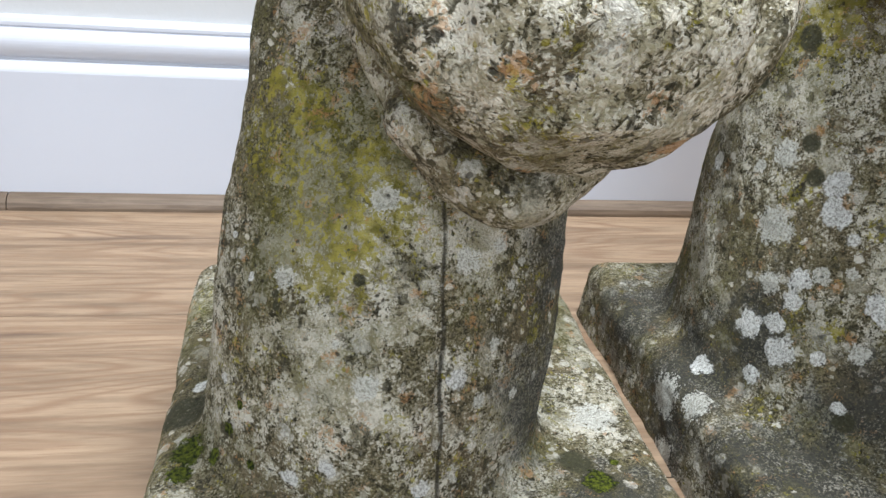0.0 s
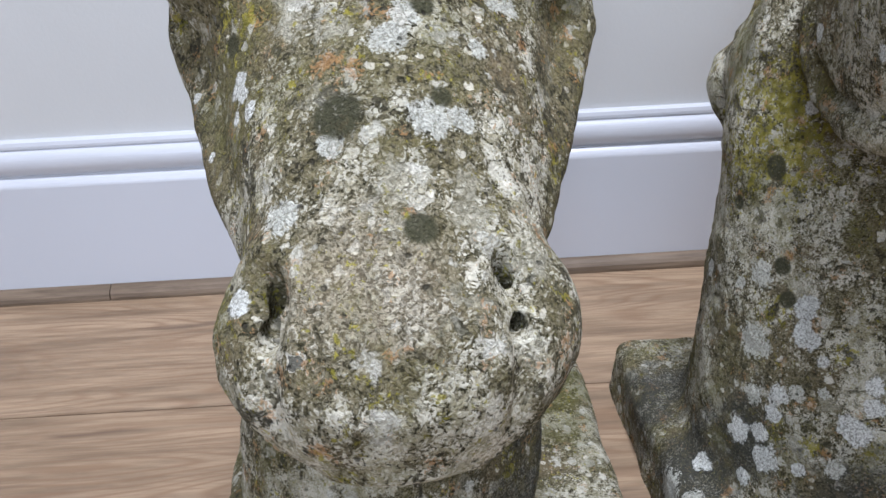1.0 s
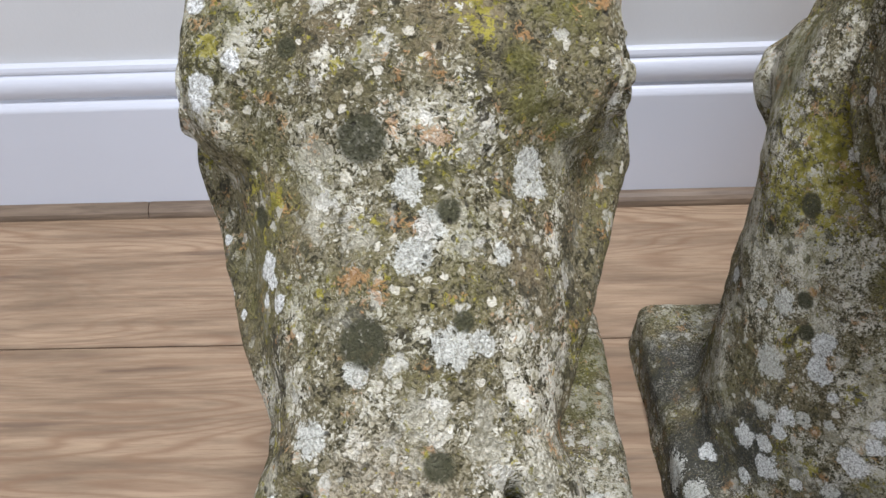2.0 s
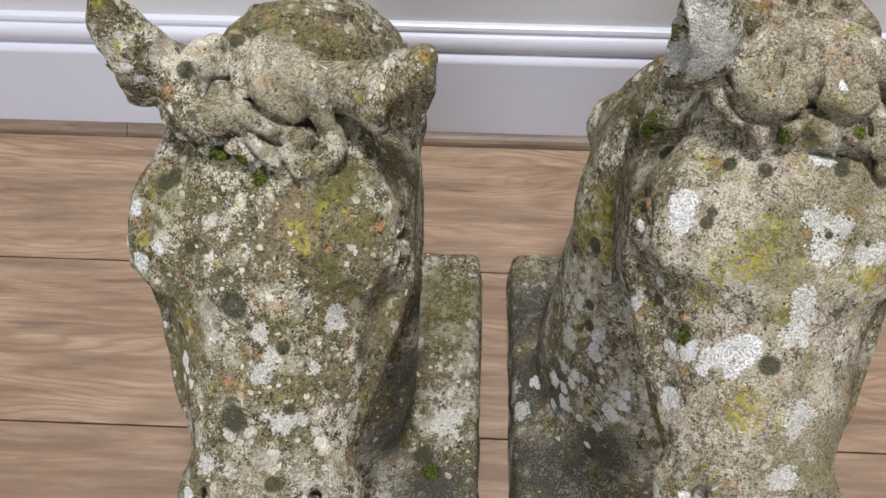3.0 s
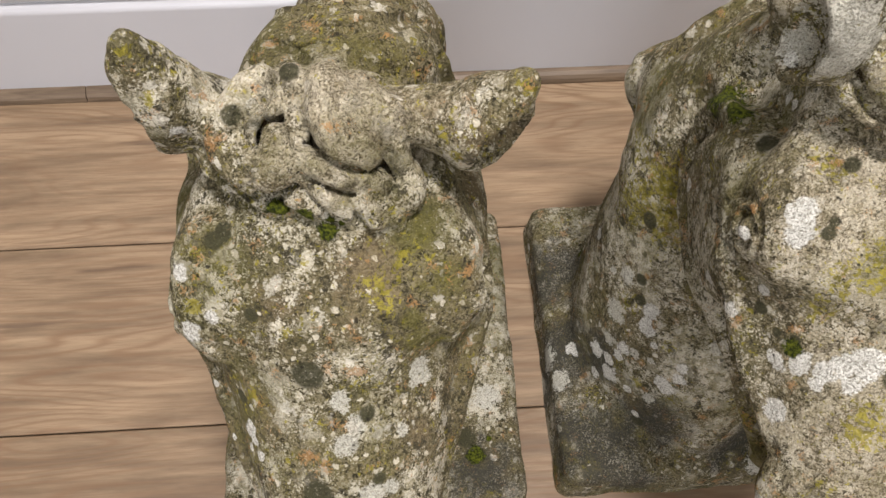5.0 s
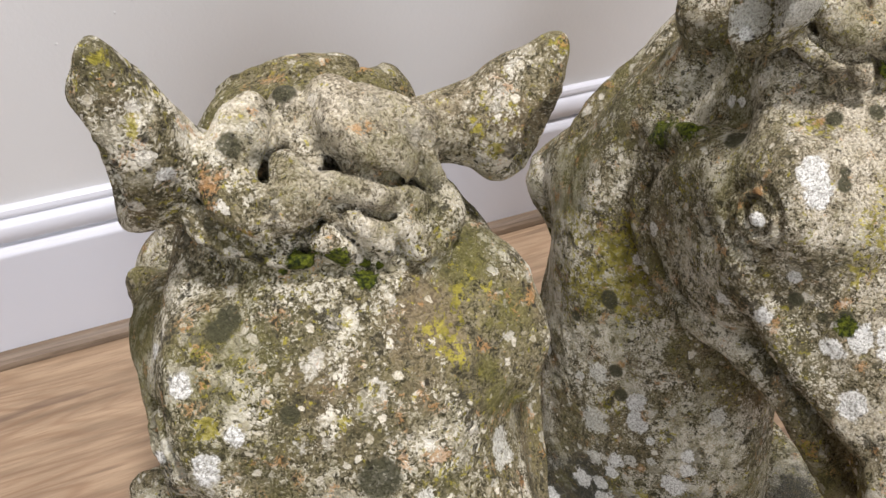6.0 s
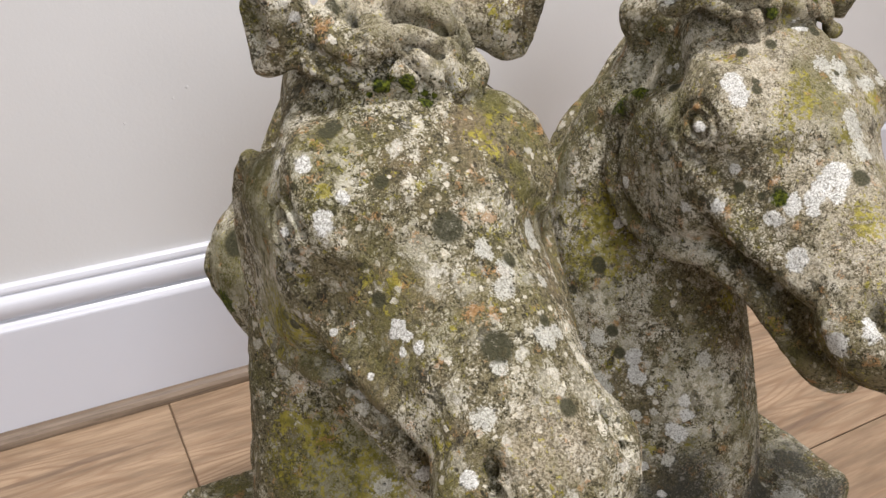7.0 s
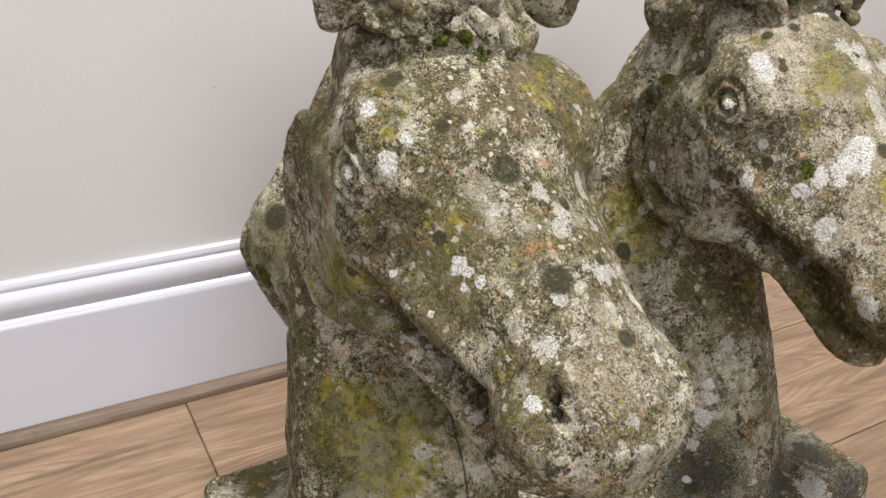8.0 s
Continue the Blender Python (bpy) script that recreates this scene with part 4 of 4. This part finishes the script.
LEFT_WHITE = [
    (-0.047, 0.375, 0.049, 0.0049), (-0.045, 0.475, 0.048, 0.0038), (-0.002, 0.288, 0.405, 0.0041), (0.010, 0.272, 0.394, 0.0031), (-0.001, 0.270, 0.386, 0.0043),
    (0.018, 0.230, 0.333, 0.0026), (0.017, 0.238, 0.339, 0.0028), (-0.001, 0.269, 0.384, 0.0051), (-0.014, 0.286, 0.376, 0.0029), (0.019, 0.237, 0.342, 0.0045),
    (0.023, 0.225, 0.337, 0.0030), (0.021, 0.231, 0.340, 0.0030), (0.006, 0.240, 0.318, 0.0026), (-0.000, 0.252, 0.317, 0.0019), (-0.002, 0.264, 0.330, 0.0021),
    (0.023, 0.178, 0.300, 0.0044), (0.026, 0.229, 0.260, 0.0040), (-0.007, 0.313, 0.398, 0.0028), (0.011, 0.318, 0.464, 0.0032), (0.069, 0.285, 0.111, 0.0046),
    (-0.002, 0.278, 0.064, 0.0043), (0.015, 0.273, 0.074, 0.0037), (-0.019, 0.322, 0.139, 0.0020), (-0.026, 0.339, 0.152, 0.0020),
]
LEFT_WHITE_B = [
    (-0.035, 0.316, 0.091, 0.0026), (0.055, 0.269, 0.065, 0.0042),
]
LEFT_FROST = [
    (0.055, 0.284, 0.415, 0.0148), (0.065, 0.277, 0.410, 0.0126), (0.047, 0.278, 0.411, 0.0095), (0.068, 0.253, 0.388, 0.0125), (0.079, 0.254, 0.387, 0.0104),
    (0.039, 0.261, 0.395, 0.0106), (0.075, 0.224, 0.355, 0.0127), (0.067, 0.205, 0.343, 0.0128),
]
LEFT_PALE = [
    (0.158, 0.339, 0.046, 0.0123), (0.100, 0.255, 0.364, 0.0066), (0.102, 0.252, 0.357, 0.0045), (0.064, 0.239, 0.370, 0.0046), (0.070, 0.230, 0.362, 0.0051),
    (0.066, 0.223, 0.357, 0.0055), (0.076, 0.203, 0.339, 0.0069), (0.048, 0.199, 0.334, 0.0048), (0.091, 0.229, 0.350, 0.0039), (0.083, 0.207, 0.337, 0.0048),
    (0.064, 0.238, 0.369, 0.0051), (0.064, 0.222, 0.357, 0.0050), (0.035, 0.188, 0.319, 0.0058), (0.097, 0.250, 0.359, 0.0044), (0.072, 0.302, 0.156, 0.0059),
    (0.087, 0.311, 0.160, 0.0031), (0.099, 0.314, 0.151, 0.0027), (0.038, 0.311, 0.180, 0.0073), (0.094, 0.308, 0.143, 0.0027), (0.080, 0.287, 0.098, 0.0042),
    (0.087, 0.297, 0.120, 0.0032), (0.099, 0.297, 0.092, 0.0026), (0.031, 0.280, 0.110, 0.0056), (0.018, 0.290, 0.124, 0.0021),
]
LEFT_PALE_B = [
    (-0.003, 0.312, 0.144, 0.0058),
]
LEFT_MOSS = [
    (-0.046, 0.320, 0.048, 0.0096), (-0.048, 0.307, 0.047, 0.0069), (0.145, 0.289, 0.046, 0.0090), (-0.020, 0.455, 0.249, 0.0109), (0.041, 0.301, 0.431, 0.0022),
    (0.044, 0.300, 0.431, 0.0024), (0.049, 0.301, 0.430, 0.0023), (0.065, 0.299, 0.426, 0.0023), (0.070, 0.297, 0.426, 0.0017), (0.037, 0.303, 0.428, 0.0017),
    (0.058, 0.299, 0.428, 0.0013), (-0.041, 0.307, 0.059, 0.0049), (-0.032, 0.303, 0.072, 0.0037), (-0.026, 0.304, 0.085, 0.0023), (-0.021, 0.290, 0.062, 0.0026),
    (0.146, 0.291, 0.046, 0.0051), (0.157, 0.303, 0.046, 0.0029),
]
LEFT_YELLOW = [
    (0.002, 0.277, 0.397, 0.0045), (0.082, 0.275, 0.408, 0.0073), (0.086, 0.269, 0.402, 0.0058), (0.052, 0.230, 0.361, 0.0055), (0.056, 0.217, 0.353, 0.0047),
    (0.020, 0.249, 0.358, 0.0050), (0.094, 0.286, 0.412, 0.0042), (0.005, 0.295, 0.413, 0.0032), (-0.013, 0.352, 0.292, 0.0059), (-0.014, 0.340, 0.287, 0.0058),
    (-0.013, 0.324, 0.286, 0.0051), (-0.012, 0.364, 0.301, 0.0040), (-0.014, 0.354, 0.325, 0.0032), (0.020, 0.202, 0.301, 0.0045), (0.013, 0.258, 0.359, 0.0057),
    (-0.009, 0.281, 0.354, 0.0048), (0.002, 0.323, 0.503, 0.0030), (0.118, 0.312, 0.451, 0.0036), (0.003, 0.319, 0.481, 0.0031), (0.063, 0.300, 0.447, 0.0029),
    (-0.000, 0.336, 0.190, 0.0048), (0.025, 0.323, 0.194, 0.0042), (0.013, 0.315, 0.169, 0.0089), (0.025, 0.315, 0.182, 0.0079),
]
LEFT_YELLOW_B = [
    (0.043, 0.303, 0.168, 0.0068), (0.023, 0.303, 0.152, 0.0032), (0.043, 0.284, 0.123, 0.0035), (0.033, 0.323, 0.200, 0.0079), (0.022, 0.333, 0.209, 0.0071),
    (0.011, 0.323, 0.180, 0.0059),
]
LEFT_GREEN = [
    (-0.017, 0.456, 0.278, 0.0358), (0.150, 0.457, 0.046, 0.0505), (-0.063, 0.459, 0.039, 0.0248), (0.101, 0.262, 0.382, 0.0086), (0.103, 0.277, 0.404, 0.0047),
    (0.097, 0.266, 0.394, 0.0063), (0.108, 0.264, 0.370, 0.0062),
]
RIGHT_WHITE = [
    (0.269, 0.431, 0.155, 0.0053), (0.241, 0.379, 0.047, 0.0060), (0.283, 0.261, 0.328, 0.0057), (0.290, 0.255, 0.338, 0.0064), (0.299, 0.248, 0.342, 0.0056),
    (0.305, 0.249, 0.350, 0.0063), (0.314, 0.246, 0.354, 0.0078), (0.316, 0.249, 0.359, 0.0055), (0.309, 0.239, 0.345, 0.0055), (0.296, 0.244, 0.336, 0.0040),
    (0.278, 0.302, 0.402, 0.0075), (0.277, 0.298, 0.396, 0.0061), (0.280, 0.307, 0.406, 0.0045), (0.340, 0.316, 0.429, 0.0052), (0.345, 0.315, 0.428, 0.0045),
    (0.291, 0.191, 0.289, 0.0042), (0.292, 0.187, 0.287, 0.0046), (0.286, 0.241, 0.313, 0.0046), (0.261, 0.310, 0.376, 0.0039), (0.343, 0.328, 0.465, 0.0032),
    (0.272, 0.360, 0.445, 0.0034), (0.265, 0.291, 0.328, 0.0053), (0.285, 0.240, 0.308, 0.0071), (0.278, 0.199, 0.274, 0.0073),
]
RIGHT_WHITE_B = [
    (0.290, 0.186, 0.286, 0.0069), (0.266, 0.378, 0.314, 0.0038), (0.278, 0.394, 0.272, 0.0049), (0.262, 0.313, 0.320, 0.0046), (0.276, 0.289, 0.352, 0.0034),
    (0.275, 0.357, 0.174, 0.0055), (0.272, 0.352, 0.161, 0.0060), (0.297, 0.320, 0.146, 0.0047), (0.297, 0.315, 0.136, 0.0051), (0.290, 0.314, 0.122, 0.0080),
    (0.278, 0.338, 0.150, 0.0032), (0.263, 0.346, 0.123, 0.0042), (0.296, 0.379, 0.392, 0.0038), (0.296, 0.372, 0.396, 0.0033), (0.274, 0.358, 0.172, 0.0064),
    (0.272, 0.350, 0.159, 0.0077), (0.262, 0.348, 0.122, 0.0055), (0.261, 0.345, 0.110, 0.0052), (0.288, 0.317, 0.122, 0.0073), (0.269, 0.325, 0.088, 0.0039),
    (0.278, 0.311, 0.067, 0.0036), (0.237, 0.372, 0.053, 0.0045), (0.249, 0.361, 0.088, 0.0077), (0.257, 0.342, 0.083, 0.0086),
]
RIGHT_WHITE_C = [
    (0.256, 0.349, 0.095, 0.0059), (0.250, 0.349, 0.062, 0.0054),
]
RIGHT_PALE = [
    (0.217, 0.375, 0.031, 0.0135), (0.215, 0.359, 0.001, 0.0112), (0.384, 0.270, 0.049, 0.0156), (0.222, 0.351, 0.042, 0.0097), (0.339, 0.260, 0.376, 0.0085),
    (0.337, 0.250, 0.366, 0.0086), (0.339, 0.264, 0.383, 0.0061), (0.344, 0.220, 0.337, 0.0088), (0.340, 0.214, 0.333, 0.0056), (0.367, 0.281, 0.396, 0.0069),
    (0.376, 0.282, 0.396, 0.0062), (0.390, 0.284, 0.394, 0.0055), (0.395, 0.288, 0.396, 0.0039), (0.346, 0.280, 0.400, 0.0091), (0.342, 0.293, 0.408, 0.0075),
    (0.354, 0.290, 0.407, 0.0068), (0.429, 0.349, 0.465, 0.0038), (0.337, 0.194, 0.314, 0.0090), (0.318, 0.180, 0.300, 0.0075), (0.259, 0.384, 0.179, 0.0083),
    (0.315, 0.324, 0.177, 0.0065), (0.258, 0.365, 0.143, 0.0056), (0.255, 0.373, 0.142, 0.0105), (0.253, 0.360, 0.115, 0.0066),
]
RIGHT_PALE_B = [
    (0.215, 0.356, 0.005, 0.0077), (0.215, 0.496, 0.019, 0.0042), (0.269, 0.341, 0.128, 0.0058), (0.278, 0.332, 0.134, 0.0038), (0.281, 0.314, 0.099, 0.0058),
    (0.253, 0.394, 0.168, 0.0040),
]
RIGHT_DARK = [
    (0.277, 0.421, 0.208, 0.0052), (0.325, 0.238, 0.355, 0.0067), (0.352, 0.316, 0.427, 0.0053), (0.352, 0.312, 0.425, 0.0049), (0.301, 0.322, 0.415, 0.0045),
    (0.316, 0.314, 0.420, 0.0045), (0.292, 0.300, 0.403, 0.0030), (0.288, 0.265, 0.344, 0.0036), (0.348, 0.286, 0.404, 0.0026), (0.369, 0.286, 0.399, 0.0023),
    (0.337, 0.408, 0.455, 0.0055), (0.288, 0.261, 0.341, 0.0048), (0.277, 0.285, 0.341, 0.0045), (0.265, 0.398, 0.239, 0.0063), (0.280, 0.354, 0.388, 0.0068),
    (0.283, 0.272, 0.339, 0.0030), (0.290, 0.296, 0.399, 0.0041), (0.265, 0.397, 0.236, 0.0066), (0.266, 0.376, 0.188, 0.0058), (0.267, 0.366, 0.173, 0.0058),
    (0.279, 0.306, 0.062, 0.0066),
]
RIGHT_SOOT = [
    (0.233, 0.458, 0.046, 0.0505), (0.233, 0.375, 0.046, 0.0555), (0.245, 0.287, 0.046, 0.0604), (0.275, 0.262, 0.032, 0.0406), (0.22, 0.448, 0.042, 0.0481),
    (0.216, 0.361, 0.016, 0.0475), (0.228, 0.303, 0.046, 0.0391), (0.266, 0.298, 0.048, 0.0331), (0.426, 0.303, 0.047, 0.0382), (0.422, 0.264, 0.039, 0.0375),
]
RIGHT_MOSS = [
    (0.309, 0.401, 0.439, 0.0089), (0.307, 0.366, 0.464, 0.0066), (0.316, 0.317, 0.439, 0.0053), (0.355, 0.314, 0.450, 0.0041), (0.277, 0.497, 0.208, 0.0082),
    (0.279, 0.404, 0.369, 0.0151), (0.276, 0.385, 0.387, 0.0098), (0.262, 0.465, 0.059, 0.0073), (0.279, 0.258, 0.344, 0.0061),
]
RIGHT_YELLOW = [
    (0.282, 0.422, 0.248, 0.0270), (0.310, 0.284, 0.399, 0.0083), (0.308, 0.276, 0.392, 0.0075), (0.319, 0.289, 0.404, 0.0060), (0.321, 0.223, 0.339, 0.0095),
    (0.330, 0.259, 0.376, 0.0046), (0.369, 0.272, 0.386, 0.0070), (0.373, 0.276, 0.389, 0.0047), (0.381, 0.296, 0.406, 0.0039), (0.328, 0.219, 0.338, 0.0072),
    (0.351, 0.364, 0.470, 0.0052), (0.339, 0.363, 0.462, 0.0037), (0.387, 0.384, 0.433, 0.0049), (0.291, 0.325, 0.410, 0.0053), (0.296, 0.279, 0.387, 0.0067),
    (0.296, 0.272, 0.376, 0.0067), (0.292, 0.272, 0.364, 0.0052), (0.316, 0.221, 0.335, 0.0067), (0.345, 0.337, 0.215, 0.0075), (0.292, 0.248, 0.256, 0.0055),
    (0.286, 0.334, 0.158, 0.0044), (0.273, 0.325, 0.104, 0.0039), (0.263, 0.369, 0.164, 0.0065), (0.259, 0.406, 0.239, 0.0100),
]
RIGHT_GREEN = [
    (0.322, 0.285, 0.396, 0.0212), (0.386, 0.401, 0.421, 0.0187), (0.277, 0.455, 0.299, 0.0276),
]
# shade painted on the neck's and foot's side turned from the light
LEFT_SHADE = [
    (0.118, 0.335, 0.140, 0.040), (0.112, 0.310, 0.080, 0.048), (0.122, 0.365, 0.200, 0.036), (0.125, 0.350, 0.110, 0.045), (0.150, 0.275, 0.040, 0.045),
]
# less crust: a darker olive face, with shade on it painted in
LEFT_BARE_SHADE = [
    (0.000, 0.255, 0.330, 0.045), (0.100, 0.290, 0.330, 0.050), (0.030, 0.285, 0.405, 0.045), (0.075, 0.235, 0.362, 0.050), (0.020, 0.240, 0.350, 0.045),
]
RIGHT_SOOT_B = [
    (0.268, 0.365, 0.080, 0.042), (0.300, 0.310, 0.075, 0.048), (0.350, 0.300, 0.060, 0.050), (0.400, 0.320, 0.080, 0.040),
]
LEFT_YELLOW_C = [(0.014, 0.322, 0.182, 0.026), (-0.001, 0.346, 0.205, 0.026), (0.022, 0.308, 0.150, 0.022), (0.040, 0.315, 0.170, 0.020), (-0.015, 0.306, 0.317, 0.022)]
RIGHT_EAR = [(0.270, 0.350, 0.472, 0.022), (0.266, 0.338, 0.490, 0.020), (0.270, 0.360, 0.452, 0.012)]
LEFT_GROWTH = {
    "white": LEFT_WHITE + LEFT_WHITE_B, "pale": LEFT_PALE + LEFT_PALE_B, "frost": LEFT_FROST + [(0.030, 0.285, 0.100, 0.060), (0.020, 0.310, 0.170, 0.060), (0.058, 0.150, 0.275, 0.055)], "bare_shade": LEFT_BARE_SHADE, "dark": [(x, y, z, r * 1.2) for x, y, z, r in LEFT_DARK], "soot_shade": LEFT_SHADE,
    "tan": [(0.075, 0.325, 0.470, 0.055), (0.060, 0.175, 0.300, 0.03)], "moss": LEFT_MOSS + [(0.045, 0.295, 0.436, 0.0060), (0.053, 0.294, 0.433, 0.0045), (0.065, 0.294, 0.429, 0.0050)], "yellow": LEFT_YELLOW + LEFT_YELLOW_B + LEFT_YELLOW_C, "green": LEFT_GREEN + [(-0.015, 0.306, 0.317, 0.034), (-0.016, 0.321, 0.370, 0.032), (0.012, 0.322, 0.190, 0.045), (0.103, 0.296, 0.417, 0.018), (0.113, 0.282, 0.405, 0.018)]}
RIGHT_GROWTH = {
    "white": RIGHT_WHITE + RIGHT_WHITE_B + RIGHT_WHITE_C, "pale": RIGHT_PALE + RIGHT_PALE_B + RIGHT_EAR, "frost": [(0.350, 0.270, 0.385, 0.050), (0.335, 0.240, 0.360, 0.075), (0.300, 0.320, 0.150, 0.040), (0.295, 0.393, 0.374, 0.035), (0.276, 0.355, 0.386, 0.035), (0.286, 0.321, 0.410, 0.035), (0.295, 0.344, 0.420, 0.035), (0.295, 0.393, 0.374, 0.025), (0.286, 0.321, 0.410, 0.025)], "bare_shade": [(0.350, 0.200, 0.300, 0.050)], "dark": RIGHT_DARK, "soot_shade": RIGHT_SOOT + RIGHT_SOOT_B,
    "tan": [(0.335, 0.300, 0.410, 0.100), (0.335, 0.210, 0.330, 0.090), (0.340, 0.350, 0.460, 0.080)], "moss": RIGHT_MOSS, "yellow": [(x, y, z, r * 1.6) for x, y, z, r in RIGHT_YELLOW], "green": RIGHT_GREEN}
left = horse_bust((-0.066, 0.187, 0.250, 0.530), (0.036, 0.077, 0.077), (0.0, 0.0, -0.009), (0.28, 1.60, 1.45), (-0.008, 0.009, -0.003), (0.0605, 0.285, 0.412), 43.6, 1.0, 1.0, 0.021, -0.0160,
                  [((-0.036, -0.068, -0.018), (-0.0600, -0.0945, 0.0305), (-0.0560, -0.0570, -0.014), (-0.85, 0.40, -0.30), 0.0165, 0.0050), ((0.034, -0.062, -0.010), (0.0855, -0.0735, 0.0205), (0.0660, -0.0445, -0.0095), (0.60, 0.65, 0.48), 0.0165, 0.0065)],
                  left_hair, 0.0632, 11, LEFT_GROWTH)
tagged(left, "weathered stone horse head bust covered in lichen on the wooden floor", "statue", "pair of horse busts")
right = horse_bust((0.215, 0.459, 0.260, 0.532), (0.328, 0.342, 0.360), (0.004, 0.012, 0.0), (0.48, 1.58, 2.00), (0.003, 0.007, -0.003), (0.334, 0.294, 0.406), 45.0, -3.0, 2.0, 0.010, -0.0175,
                   [((-0.043, -0.088, -0.022), (-0.0610, -0.1060, 0.034), (-0.0600, -0.0670, -0.020), (-0.92, 0.15, 0.30), 0.0185, 0.0090), ((0.040, -0.072, -0.018), (0.1040, -0.0810, -0.008), (0.0700, -0.0520, -0.020), (0.35, 0.85, 0.05), 0.0160, 0.0055)],
                   right_hair, 0.0, 23, RIGHT_GROWTH)
tagged(right, "weathered stone horse head bust, pale and yellow lichened face", "statue", "pair of horse busts")

# ---------------------------------------------------------------- floor
slab = part("floor", box(bmesh.new(), X0 - 0.12, X1 + 0.12, Y0 - 0.12, WALL_Y + 0.12, -0.12, -0.010), UNDERLAY)
tagged(slab, "oak wood effect laminate floor of wide planks", "floor", kind="structure")
PLANK, LONG = 0.19, 1.285


def lay_planks():
    rnd = random.Random(5)
    edge = 0.5314
    joints = {0: -0.039, 2: 0.664}
    row = 0
    y = edge + PLANK
    rows = []
    while y > Y0:
        rows.append((row, max(y - PLANK, Y0), min(y, WALL_Y)))
        y -= PLANK
        row += 1
    for row, ya, yb in rows:
        j = joints.get(row, rnd.uniform(-0.9, 0.0) if row > 2 else -0.43)
        x = j - LONG * math.ceil((j - X0) / LONG)
        while x < X1:
            a, b = max(x, X0), min(x + LONG, X1)
            if b - a > 0.01:
                bm = box(bmesh.new(), a - (a + b) / 2 + 0.0004, b - (a + b) / 2 - 0.0004, -(yb - ya) / 2 + 0.0007, (yb - ya) / 2 - 0.0007, -0.010, 0.0, 0.0012, 1)
                ob = part("plank", bm, WOOD, slab)
                ob.location = ((a + b) / 2, (ya + yb) / 2, 0)
            x += LONG


lay_planks()

# beading between floor and skirting board
bead_prof = [(FACE, 0.0), (FACE - 0.0125, 0.0), (FACE - 0.0125, 0.003)] + [(FACE - 0.0125 + 0.0125 * (1 - math.cos(a)), 0.003 + 0.010 * math.sin(a)) for a in (0.4, 0.8, 1.2, 1.5)] + [(FACE, 0.0131)]
for xa, xb in ((X0, -0.249), (-0.248, X1)):
    bead = part("trim", extrude_profile(bmesh.new(), bead_prof, xa, xb), BEAD)
    tagged(bead, "narrow wood effect beading along the skirting board", "beading", kind="structure")
